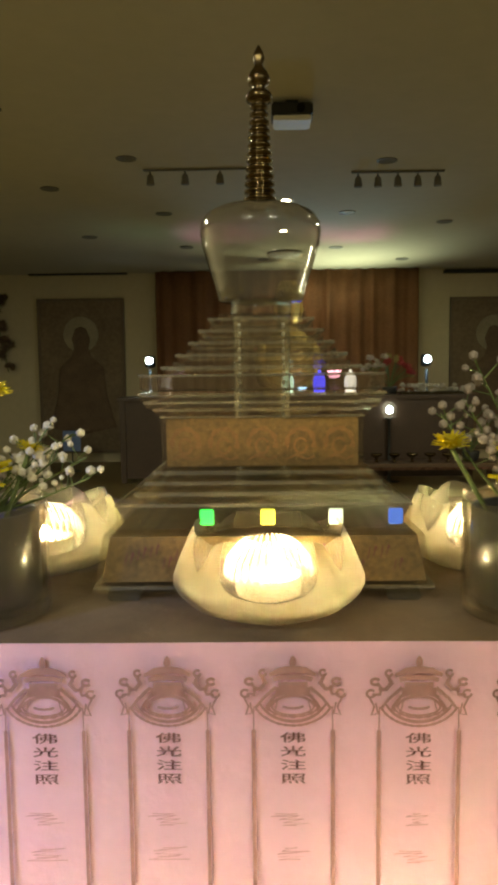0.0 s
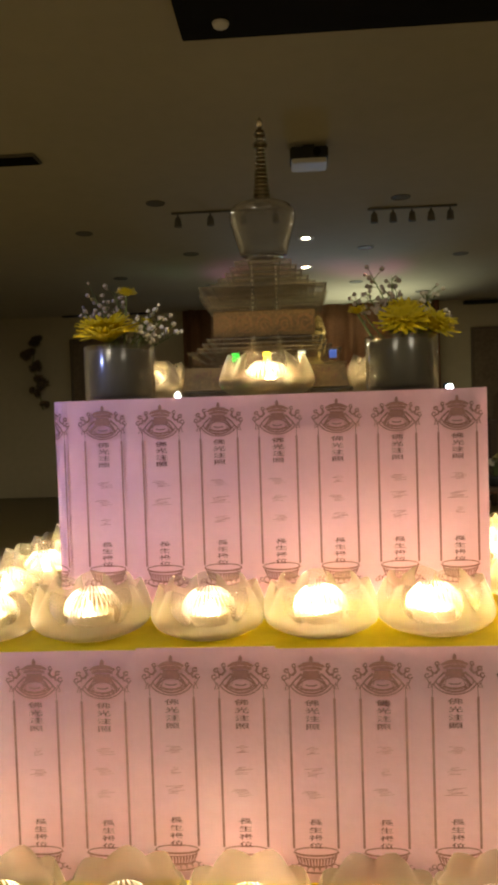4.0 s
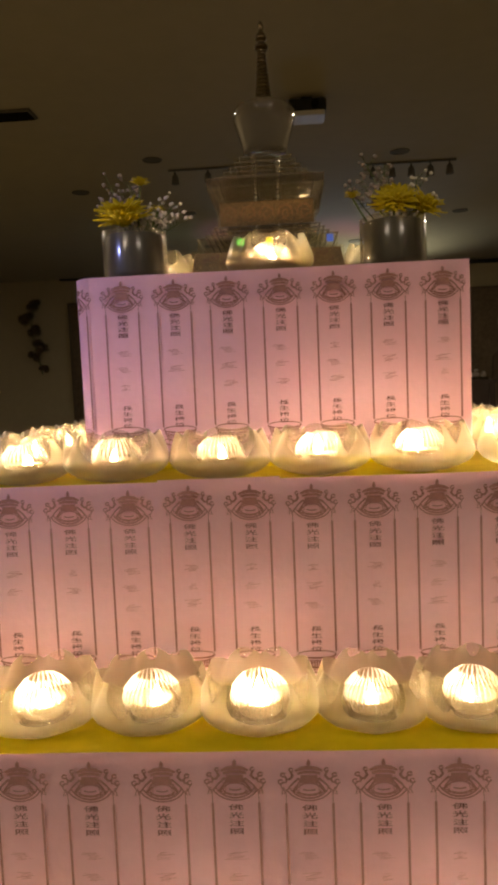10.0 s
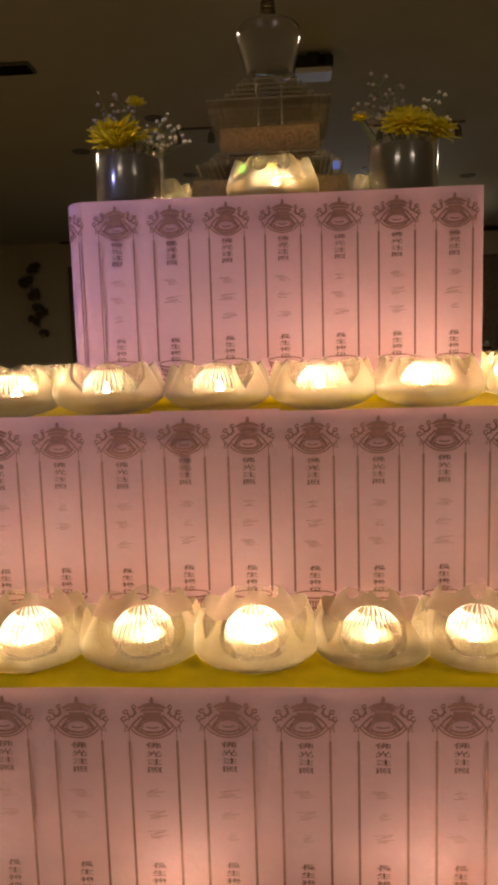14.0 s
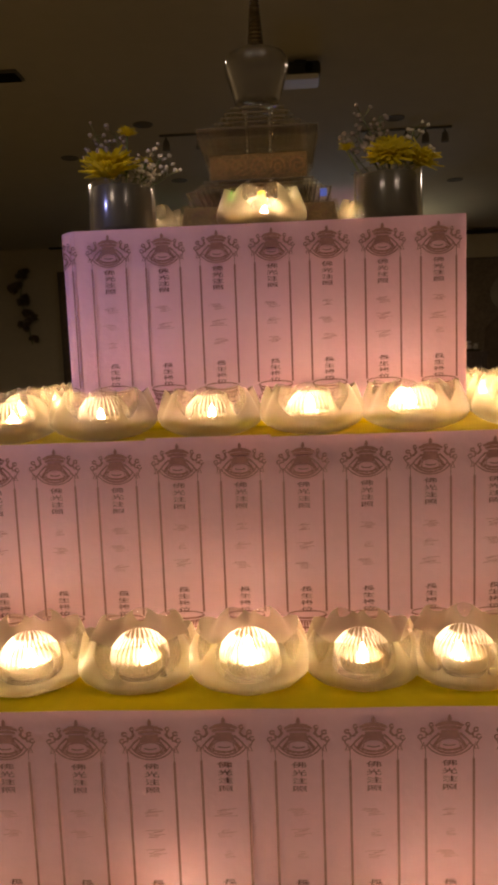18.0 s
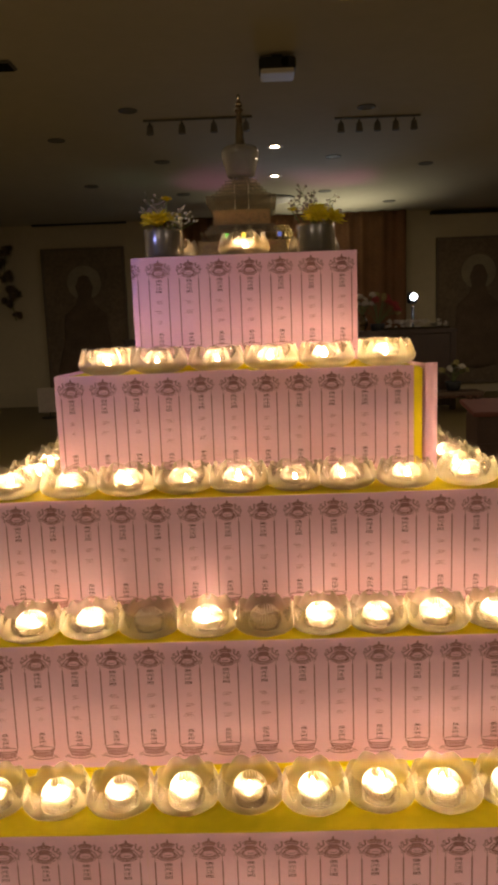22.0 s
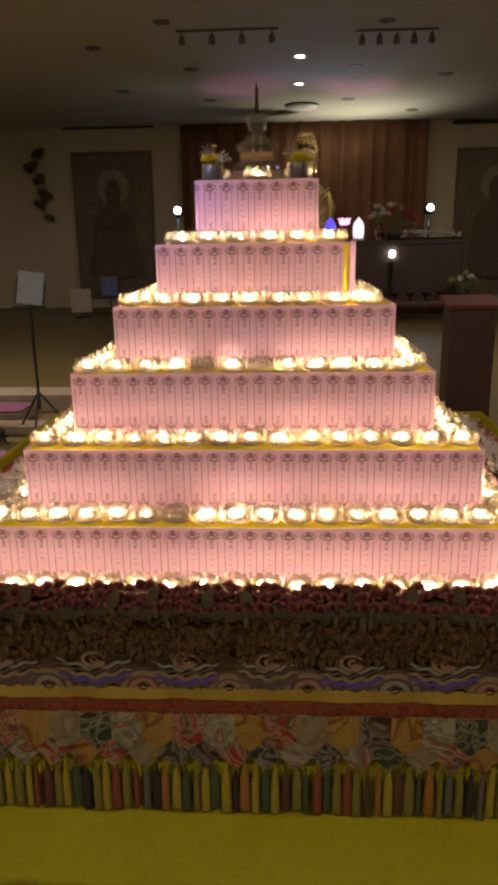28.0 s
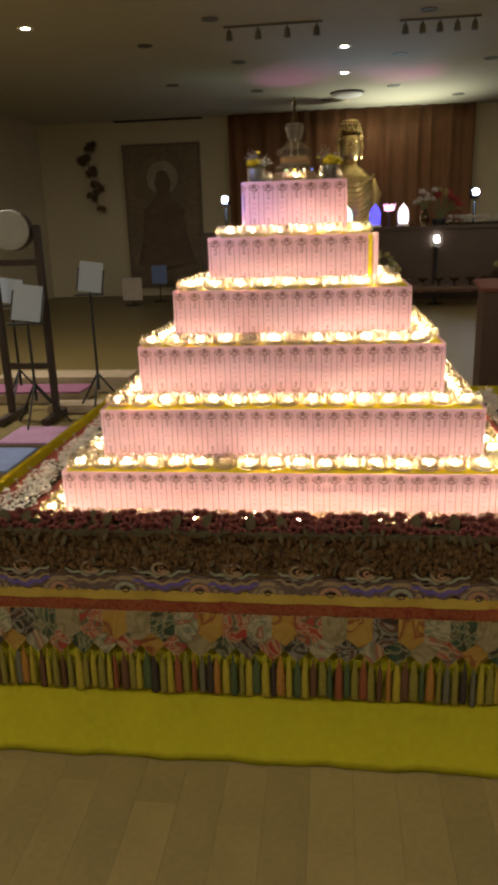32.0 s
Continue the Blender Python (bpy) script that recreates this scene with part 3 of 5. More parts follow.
def stupa():
    root = thing("stupa", (-0.0135, 0.162, TOP - 0.009), "clear crystal stupa with gilt spire and golden panels", "stupa")
    root.scale = (0.975, 0.975, 0.92)
    q = math.sqrt(2)

    def square(name, prof, mat, parent, label="", cap=True):
        ob = part(name, turned([(w * q, z) for w, z in prof], 4, cap), mat, parent, label)
        ob.rotation_euler = (0, 0, radians(45))
        return ob

    def plate(name, w, z0, z1, edge=0.0018, mat=CRYSTAL, slope=0.0):
        ob = part(name, box(bmesh.new(), -w, w, -w, w, z0, z1, 0.0012), mat, root)
        e = square("glint_edge", [(w + 0.0007, z1 - edge), (w + 0.0007, z1 + 0.0002), (w - 0.0012, z1 + 0.0004)], GLINT_EDGE, ob, "pale band imitating light on the bevel", False)
        return ob

    # clear feet and the sloping foot with its gilt lettering, kept as bars
    for sx in (-1, 1):
        for sy in (-1, 1):
            part("glass_foot", box(bmesh.new(), sx * 0.083 - 0.010, sx * 0.083 + 0.010, sy * 0.083 - 0.010, sy * 0.083 + 0.010, 0.0122, 0.0185, 0.0012), TUBE, root)
    plate("foot_board", 0.0985, 0.0188, 0.0235)
    square("foot_slope", [(0.0985, 0.0240), (0.0940, 0.0545), (0.0930, 0.0556)], CRYSTAL, root)
    inlay = square("gold_inlay", [(0.0950, 0.0255), (0.0905, 0.0530)], GOLDPANEL, root, "gilt pattern in the foot")
    rng = random.Random(17)
    for k in range(22):
        x = -0.082 + 0.164 * (k + 0.5) / 22
        z = rng.uniform(0.034, 0.045)
        bm = bmesh.new()
        stroke(bm, [(-2.6, 3), (-1.2, -4), (0.6, 2), (2.2, -5), (3.0, -2)], [0.6, 1.3, 0.8, 1.4, 0.5])
        bar = part("gilt_bar", bm, INK_DARK, root)
        bar.location, bar.rotation_euler = (x, -0.0985 + 0.15 * (z - 0.0240) - 0.0006, z), (radians(-8), 0, 0)
    plate("base_block", 0.0875, 0.0568, 0.0725, 0.0014)
    # glowing tiles that imitate coloured light refracted in the crystal base
    for x, name, colour in ((-0.033, "green", (0.05, 0.85, 0.12)), (0.003, "yellow", (0.85, 0.75, 0.05)), (0.043, "white", (0.75, 0.85, 0.80)), (0.078, "blue", (0.10, 0.22, 0.95))):
        part("glint_tile", box(bmesh.new(), x - 0.0042, x + 0.0042, -0.0905, -0.0885, 0.0600, 0.0700, 0.0006), emitter("glint_" + name, colour, 0.07), root, name + " tile glowing in place of a refracted glint")
    z = 0.0728
    for w in (0.0775, 0.0720, 0.0672):
        plate("lower_step", w, z, z + 0.0056, 0.0022)
        z += 0.0062
    plate("body_block", 0.0628, 0.0915, 0.1265, 0.0010)
    for d in ((-0.0600, 0.0600, -0.0600, -0.0585), (-0.0600, 0.0600, 0.0585, 0.0600)):
        panel = part("gold_panel", box(bmesh.new(), *d, 0.0930, 0.1250, 0.0005), GOLDPANEL, root, "golden picture panel inside the crystal")
    for k in range(5):
        bm = bmesh.new()
        x = -48 + 24 * k
        stroke(bm, arc(x, 0, 8.5, 9.5, 160, 380, 14), [1.5 + 1.2 * (i % 3) for i in range(15)])
        stroke(bm, arc(x, 2, 4.0, 5.0, 0, 330, 12), 1.6)
        stroke(bm, [(x - 9, 11), (x - 3, 8), (x + 4, 11), (x + 9, 9)], [0.8, 2.2, 1.2, 2.0])
        part("panel_figure", bm, material("panel_rust", (0.17, 0.085, 0.03), 0.5, scale=60, vary=0.5), root).location = (0, -0.0606, 0.1085)
    square("cornice", [(0.0650, 0.1275), (0.0668, 0.1318), (0.0705, 0.1325), (0.0720, 0.1372), (0.0738, 0.1380), (0.0742, 0.1425)], CRYSTAL, root)
    for w, z in ((0.0660, 0.1300), (0.0712, 0.1350), (0.0741, 0.1405)):
        square("glint_edge", [(w + 0.0006, z), (w + 0.0010, z + 0.0018)], GLINT_EDGE, root, "pale band imitating light on the bevel", False)
    plate("eave", 0.0738, 0.1432, 0.1540, 0.0014, SMOKY)
    z = 0.1545
    for w in (0.0615, 0.0535, 0.0460, 0.0400, 0.0340):
        plate("upper_step", w, z, z + 0.0048, 0.0020, CRYSTAL)
        square("dark_joint", [(w - 0.006, z + 0.0052), (w - 0.006, z + 0.0082)], SMOKY, root, "", False)
        z += 0.0084
    part("neck", turned([(0.021, 0.1965), (0.021, 0.2070)], 28), TUBE, root, smooth=True)
    part("bulb", turned([(0.0285, 0.2075), (0.0296, 0.2090), (0.0318, 0.2180), (0.0362, 0.2330), (0.0405, 0.2480), (0.0418, 0.2560), (0.0412, 0.2630), (0.0375, 0.2695), (0.0300, 0.2735), (0.0160, 0.2752)], 48), CLEAR, root, "clear vase-shaped crystal dome", True)
    part("glass_tube", turned([(0.0200, 0.0740), (0.0200, 0.1962)], 28, False), TUBE, root, "clear glass tube down the middle", True)
    # pale bead rows imitating the bright highlights down the tube's sides
    for s in (-1, 1):
        bm = bmesh.new()
        for k in range(17):
            bmesh.ops.create_icosphere(bm, subdivisions=1, radius=0.0013, matrix=Matrix.Translation((s * 0.0150, -0.014, 0.0960 + 0.0058 * k)) @ Matrix.Diagonal((1, 1, 1.7, 1)))
        part("highlight_beads", bm, WHITE, root, "pale beads imitating highlights in the tube", True)
    z = 0.2755
    prof, n = [(0.0125, z), (0.0125, z + 0.003)], 13
    for i in range(n):
        r = 0.0112 - 0.0056 * i / n
        h = z + 0.003 + 0.0054 * i
        prof += [(r * 0.76, h + 0.0003), (r, h + 0.0016), (r, h + 0.0032), (r * 0.76, h + 0.0046)]
    h = z + 0.003 + 0.0054 * n
    prof += [(0.0085, h + 0.001), (0.0095, h + 0.004), (0.008, h + 0.007), (0.004, h + 0.010), (0.0072, h + 0.013), (0.0078, h + 0.017), (0.0060, h + 0.021), (0.0026, h + 0.026), (0.0042, h + 0.031), (0.0032, h + 0.035), (0.0006, h + 0.040)]
    part("spire", turned(prof, 20), GOLD, root, "ringed gilt spire with a finial", True)
    return root


stupa()
part("top_cloth", box(bmesh.new(), -0.205, 0.200, 0.006, 0.430, TOP + 0.0003 - TIERS[0][4], TOP + 0.0018 - TIERS[0][4], 0.0005), material("brown_runner", (0.15, 0.10, 0.06), 0.8, scale=10, vary=0.2, bump=0.3), bpy.data.objects["candle_tier"], "brown cloth under the stupa")
lotus(-0.0105, 0.054, TOP + 0.002, True, 0)
lotus(-0.163, 0.146, TOP + 0.002, True, 20)
lotus(0.136, 0.146, TOP + 0.002, True, 35)


def flower_head(bm, at, tilt, radius, petals, rings, rng):
    """A daisy-like bloom of long narrow petals."""
    q = Euler((tilt[0], tilt[1], 0)).to_quaternion()
    for r in range(rings):
        lift = 0.5 + 1.5 * r / max(1, rings - 1)
        length = radius * (1 - 0.4 * r / rings)
        for k in range(petals):
            a = 2 * math.pi * (k + 0.5 * (r % 2) + rng.uniform(-0.2, 0.2)) / petals
            d = Vector((math.cos(a), math.sin(a), 0))
            side = Vector((-math.sin(a), math.cos(a), 0)) * radius * 0.11
            up = Vector((0, 0, 1))
            ln = length * rng.uniform(0.85, 1.1)
            pts = [d * ln * 0.08, d * ln * 0.55 + up * ln * lift * 0.45, d * ln + up * ln * (lift * 0.55 + rng.uniform(-0.12, 0.08))]
            w = [0.5, 1.0, 0.35]
            ring = []
            for p, s in zip(pts, w):
                ring.append((bm.verts.new(Vector(at) + q @ (p - side * s)), bm.verts.new(Vector(at) + q @ (p + up * ln * 0.04)), bm.verts.new(Vector(at) + q @ (p + side * s))))
            for a0, a1 in zip(ring, ring[1:]):
                bm.faces.new((a0[0], a0[1], a1[1], a1[0]))
                bm.faces.new((a0[1], a0[2], a1[2], a1[1]))


def sprig(stems, blooms, foot, tip, rng, dense):
    """A thin branching stalk with tiny blooms."""
    foot, tip = Vector(foot), Vector(tip)
    mid = (foot + tip) / 2 + Vector((rng.uniform(-0.006, 0.006), rng.uniform(-0.006, 0.006), 0))
    tube(stems, [foot, mid, tip], [0.0009, 0.0007, 0.0004], 4)
    for k in range(dense):
        u = 0.45 + 0.55 * k / dense
        p = mid.lerp(tip, (u - 0.45) / 0.55)
        e = p + Vector((rng.uniform(-0.011, 0.011), rng.uniform(-0.011, 0.011), rng.uniform(0.001, 0.011)))
        tube(stems, [p, e], 0.0004, 3)
        bmesh.ops.create_icosphere(blooms, subdivisions=1, radius=rng.uniform(0.0016, 0.0032), matrix=Matrix.Translation(e))


DRY = material("dry_bloom", (0.27, 0.22, 0.19), 0.8, scale=60, vary=0.2)


def vase(x, y, seed, blooms_at, dry, white, tall=0.061):
    """blooms_at: place, lean, radius, rings and lift of each yellow bloom; dry, white: where the sprigs reach."""
    rng = random.Random(seed)
    root = thing("flower_vase", (x, y, TOP + 0.002), "grey glass cylinder vase with yellow chrysanthemums and small white blooms", "vase", "vases on the top tier")
    part("glass_jar", turned([(0.034, 0.0), (0.0378, 0.001), (0.0385, 0.004), (0.0385, tall), (0.0378, tall + 0.0012), (0.0370, tall), (0.0370, 0.006)], 48, True), CLEAR_JAR, root, "clear outer glass", True)
    part("vase_body", turned([(0.030, 0.007), (0.0335, 0.008), (0.0338, 0.012), (0.0338, tall - 0.004), (0.0328, tall - 0.003), (0.0315, tall - 0.004), (0.0315, 0.014)], 40, True), VASE, root, "grey inner cylinder", True)
    for px, py, pz, lean, sway, rad, rings, petals in blooms_at:
        bm = bmesh.new()
        flower_head(bm, (px, py, tall + pz), (lean, sway), rad, petals, rings, rng)
        part("chrysanthemum", bm, PETAL, root, "wide yellow bloom" if rad > 0.02 else "small yellow bloom half open")
        bm = bmesh.new()
        tube(bm, [(px * 0.2, py * 0.2 + 0.004, 0.02), (px * 0.5, py * 0.4, tall * 0.8), (px, py, tall + pz)], 0.0013, 5)
        part("stalk", bm, STEM, root)
    for name, mat, label, spans, count, dense in (("filler_bloom", BUD, "small white filler blooms", white, 9, 9), ("dry_sprig", DRY, "dry mauve filler sprigs", dry, 8, 15)):
        stems, blooms = bmesh.new(), bmesh.new()
        x0, x1, z0, z1 = spans
        for k in range(count):
            u = (k + rng.random()) / count
            sprig(stems, blooms, (rng.uniform(-0.012, 0.012), 0.010, tall - 0.012), (x0 + (x1 - x0) * u, rng.uniform(0.0, 0.028), tall + rng.uniform(z0, z1) * (0.6 + 0.4 * math.sin(math.pi * u))), rng, dense)
        part(name, blooms, mat, root, label)
        part("sprig_stalk", stems, STEM, root)
    return root


vase(-0.171, 0.053, 11, ((-0.008, -0.016, 0.006, 0.12, -0.10, 0.036, 6, 17), (0.008, 0.008, 0.058, 0.1, 0.1, 0.012, 6, 12), (0.028, 0.010, 0.028, 0.1, 0.2, 0.008, 4, 9)), (-0.046, 0.000, 0.030, 0.090), (0.018, 0.066, 0.015, 0.050))
vase(0.134, 0.053, 23, ((0.000, -0.014, 0.008, 0.55, -0.10, 0.030, 6, 15), (0.004, 0.004, 0.026, 0.2, 0.1, 0.020, 6, 13), (0.032, -0.006, 0.006, 0.45, 0.45, 0.027, 4, 13), (-0.045, 0.004, 0.028, 0.2, -0.1, 0.011, 5, 10)), (-0.046, 0.004, 0.030, 0.085), (0.016, 0.060, 0.015, 0.055))

# ---- the draped table ----
TX0, TX1, TY0, TY1, TZ = -1.27, 1.23, -1.08, 1.42, 0.70
SKIRT = material("skirt_cloth", (0.42, 0.365, 0.012), 0.8, scale=4, vary=0.12, bump=0.25, spec=0.15)


def brocade(name, ground, figure, extra, size):
    m = bpy.data.materials.new(name)
    m.use_nodes = True
    nt = m.node_tree
    ground, figure, extra = ([k * v for k, v in zip((0.64, 0.58, 0.46), c)] for c in (ground, figure, extra))
    b = nt.nodes["Principled BSDF"]
    b.inputs["Roughness"].default_value = 0.30
    b.inputs["Specular IOR Level"].default_value = 0.35
    tc = nt.nodes.new("ShaderNodeTexCoord")
    info = nt.nodes.new("ShaderNodeObjectInfo")
    off = nt.nodes.new("ShaderNodeVectorMath")
    off.operation = "MULTIPLY_ADD"
    off.inputs[1].default_value = (13.0, 7.0, 5.0)
    nt.links.new(info.outputs["Random"], off.inputs[0])
    nt.links.new(tc.outputs["Object"], off.inputs[2])
    w = nt.nodes.new("ShaderNodeTexNoise")
    w.inputs["Scale"].default_value, w.inputs["Detail"].default_value, w.inputs["Distortion"].default_value = size, 1.5, 3.2
    nt.links.new(off.outputs[0], w.inputs["Vector"])
    r = nt.nodes.new("ShaderNodeValToRGB")
    r.color_ramp.interpolation = "EASE"
    els = r.color_ramp.elements
    els[0].position, els[0].color = 0.36, (*ground, 1)
    els[1].position, els[1].color = 0.60, (*extra, 1)
    for pos, col in ((0.43, figure), (0.50, ground), (0.54, figure), (0.68, ground)):
        e = els.new(pos)
        e.color = (*col, 1)
    nt.links.new(w.outputs["Fac"], r.inputs[0])
    n2 = nt.nodes.new("ShaderNodeTexNoise")
    n2.inputs["Scale"].default_value = 220
    nt.links.new(tc.outputs["Object"], n2.inputs["Vector"])
    bp = nt.nodes.new("ShaderNodeBump")
    bp.inputs["Strength"].default_value, bp.inputs["Distance"].default_value = 0.4, 0.002
    nt.links.new(n2.outputs["Fac"], bp.inputs["Height"])
    nt.links.new(bp.outputs[0], b.inputs["Normal"])
    nt.links.new(r.outputs[0], b.inputs["Base Color"])
    return m


FRIEZE = brocade("frieze_brocade", (0.13, 0.08, 0.035), (0.19, 0.125, 0.055), (0.10, 0.06, 0.06), 6.0)
TABS = [
    brocade("brocade_white", (0.48, 0.43, 0.30), (0.24, 0.26, 0.18), (0.44, 0.14, 0.08), 7),
    brocade("brocade_red", (0.42, 0.06, 0.04), (0.50, 0.36, 0.22), (0.14, 0.16, 0.10), 8),
    brocade("brocade_gold", (0.50, 0.33, 0.08), (0.46, 0.27, 0.06), (0.30, 0.10, 0.04), 5),
    brocade("brocade_green", (0.05, 0.10, 0.06), (0.36, 0.32, 0.20), (0.05, 0.05, 0.03), 8),
    brocade("brocade_black", (0.05, 0.04, 0.03), (0.32, 0.30, 0.25), (0.16, 0.07, 0.05), 7),
    brocade("brocade_cream", (0.40, 0.34, 0.20), (0.34, 0.29, 0.17), (0.28, 0.23, 0.12), 5),
]
TASSEL = [material("tassel_" + n, c, 0.75, scale=90, vary=0.35, bump=0.4, spec=0.15) for n, c in (
    ("yellow", (0.18, 0.135, 0.010)), ("black", (0.024, 0.016, 0.010)), ("green", (0.034, 0.044, 0.014)), ("orange", (0.17, 0.075, 0.011)),
    ("red", (0.12, 0.035, 0.011)), ("grey", (0.065, 0.058, 0.030)), ("brown", (0.060, 0.026, 0.010)), ("olive", (0.11, 0.088, 0.012)))]


def folds(x0, x1, z0, z1, y, amp, waves, seed, nx=160, nz=8, flare=0.0):
    """A hanging cloth that falls in soft folds."""
    rng = random.Random(seed)
    ph = [rng.uniform(0, 6.28) for _ in range(3)]
    bm = bmesh.new()
    rows = []
    for j in range(nz + 1):
        v = j / nz
        r = []
        for i in range(nx + 1):
            u = i / nx
            d = math.sin(u * waves * 6.28 + ph[0]) + 0.5 * math.sin(u * waves * 2.3 * 6.28 + ph[1])
            r.append(bm.verts.new((x0 + (x1 - x0) * u, y - amp * v * d - flare * v ** 5, z1 + (z0 - z1) * v)))
        rows.append(r)
    for a, b in zip(rows, rows[1:]):
        for i in range(nx):
            bm.faces.new((a[i], b[i], b[i + 1], a[i + 1]))
    bmesh.ops.solidify(bm, geom=bm.faces[:], thickness=0.002)
    return bm


def table():
    root = thing("draped_table", (0, 0, 0), "large low table draped in yellow cloth with brocade frontal and tassels", "table")
    part("tabletop", box(bmesh.new(), TX0, TX1, TY0, TY1, TZ - 0.04, TZ, 0.004), material("tablecloth", (0.30, 0.06, 0.04), 0.8, scale=5, vary=0.2, bump=0.2), root, "dark red cloth top")
    part("runner", box(bmesh.new(), -1.02, 0.98, -0.90, 1.28, TZ + 0.0002, TZ + 0.0030, 0.001), YELLOW, root, "yellow cloth under the tower")
    for n, (x0, x1, turn) in enumerate(((TX0, TX1, 0), (TY0, TY1, 90), (-TX1, -TX0, 180), (-TY1, -TY0, 270))):
        y = (TY0, -TX1, -TY1, TX0)[n]
        sk = part("yellow_skirt", folds(x0, x1, 0.004, 0.76, y + 0.004, 0.005, 7, n, nz=30, flare=0.060), SKIRT, root, "yellow cloth skirt", True)
        sk.rotation_euler = (0, 0, radians(turn))
    # frontal, from the top down
    part("brocade_frieze", folds(TX0 - 0.006, TX1 + 0.006, 0.632, 0.79, TY0 - 0.012, 0.004, 9, 5), FRIEZE, root, "brown brocade with violet waves")
    part("gold_band", folds(TX0 - 0.008, TX1 + 0.008, 0.600, 0.636, TY0 - 0.020, 0.003, 9, 6, nz=2), ORANGE, root, "plain gold band")
    part("red_band", folds(TX0 - 0.006, TX1 + 0.006, 0.545, 0.602, TY0 - 0.017, 0.003, 9, 7, nz=3), brocade("red_band_brocade", (0.30, 0.05, 0.03), (0.38, 0.14, 0.06), (0.34, 0.08, 0.04), 12), root, "red brocade band")
    return root


table()
EMBROIDERY = {n: material("thread_" + n, c, 0.55, scale=50, vary=0.3, bump=0.4) for n, c in (("violet", (0.048, 0.028, 0.105)), ("tan", (0.125, 0.082, 0.036)), ("dark", (0.05, 0.028, 0.02)), ("rust", (0.16, 0.075, 0.035)), ("sage", (0.11, 0.105, 0.06)))}


def embroidery():
    """Clouds, curls and a violet wave stitched on the frieze, each motif a patch of its own."""
    rng = random.Random(21)
    frieze = bpy.data.objects["brocade_frieze"]
    order = list(EMBROIDERY)

    def motif(name, strokes, label):
        bm = bmesh.new()
        for kind, pts, w, y in strokes:
            bm.faces.ensure_lookup_table()
            n = len(bm.faces)
            stroke(bm, pts, w, y)
            bm.faces.ensure_lookup_table()
            for f in bm.faces[n:]:
                f.material_index = order.index(kind)
        ob = part(name, bm, [EMBROIDERY[k] for k in order], frieze, label)
        ob.location = (0, TY0 - 0.0205, 0.79)

    # mounds rising from the gold band, stepped bands between them and curls above
    x = 1000 * TX0 + 70
    k = 0
    while x < 1000 * TX1 - 40:
        r = rng.uniform(52, 66)
        inner = ("rust", "tan", "rust", "sage")[k % 4]
        motif("mound_motif", [
            ("dark", arc(x, 157, r + 5, r * 0.86 + 5, 180, 360, 22), 9, 0.0),
            ("tan", arc(x, 157, r * 0.86, r * 0.74, 180, 360, 22), 15, -0.001),
            ("dark", arc(x, 157, r * 0.66, r * 0.56, 180, 360, 18), 5, -0.0014),
            (inner, arc(x, 157, r * 0.48, r * 0.40, 180, 360, 18), 14, -0.001),
            ("dark", arc(x, 150, r * 0.20, r * 0.18, 0, 330, 12), 5, -0.0014),
        ], "")
        step = r * rng.uniform(3.6, 4.2)
        mid, half = x + step / 2, step / 2 - r * 0.75
        for rank, (kind, wide) in enumerate((("dark", 9), ("violet" if k % 3 < 2 else "dark", 13), ("tan", 9), ("dark", 6), ("sage", 8))):
            n = 22
            pts = [(mid - half * 1.25 + 2.5 * half * i / n, 152 - rank * 13 - 26 * abs(2 * i / n - 1) ** 1.3 * (1 if k % 2 else 0.7) + 4 * math.sin(i * 1.1 + rank)) for i in range(n + 1)]
            motif("wave_motif", [(kind, pts, [2 + wide * math.sin(math.pi * (0.06 + 0.88 * i / n)) ** 0.5 for i in range(n + 1)], -0.002 - 0.0003 * rank)], "violet stitched wave" if kind == "violet" else "")
        motif("curl_motif", [
            ("dark", arc(mid, 74, 31, 23, 20, 340, 18), [11 - 0.35 * i for i in range(19)], -0.0036),
            ("tan", arc(mid, 74, 27, 19, 20, 330, 18), [12 - 0.4 * i for i in range(19)], -0.004),
            ("rust", arc(mid + 3, 75, 10, 8, 0, 300, 12), 7, -0.004),
        ], "")
        x += step
        k += 1


embroidery()


def tab_mesh(w, h, tip, seed):
    rng = random.Random(seed)
    bm = bmesh.new()
    cols = 6
    top, low = [], []
    for i in range(cols + 1):
        u = i / cols
        x = -w / 2 + w * u
        t = abs(u - 0.5) * 2
        y = -0.002 * math.cos((u - 0.5) * math.pi) + rng.uniform(-0.0006, 0.0006)
        top.append(bm.verts.new((x, y * 0.4, 0)))
        low.append(bm.verts.new((x, y - 0.003, -h + tip * t)))
    mid = [bm.verts.new((a.co.x, (a.co.y + b.co.y) / 2 - 0.002, (a.co.z + b.co.z) / 2)) for a, b in zip(top, low)]
    for a, b in ((top, mid), (mid, low)):
        for i in range(cols):
            bm.faces.new((a[i], b[i], b[i + 1], a[i + 1]))
    bmesh.ops.solidify(bm, geom=bm.faces[:], thickness=0.0015)
    return bm


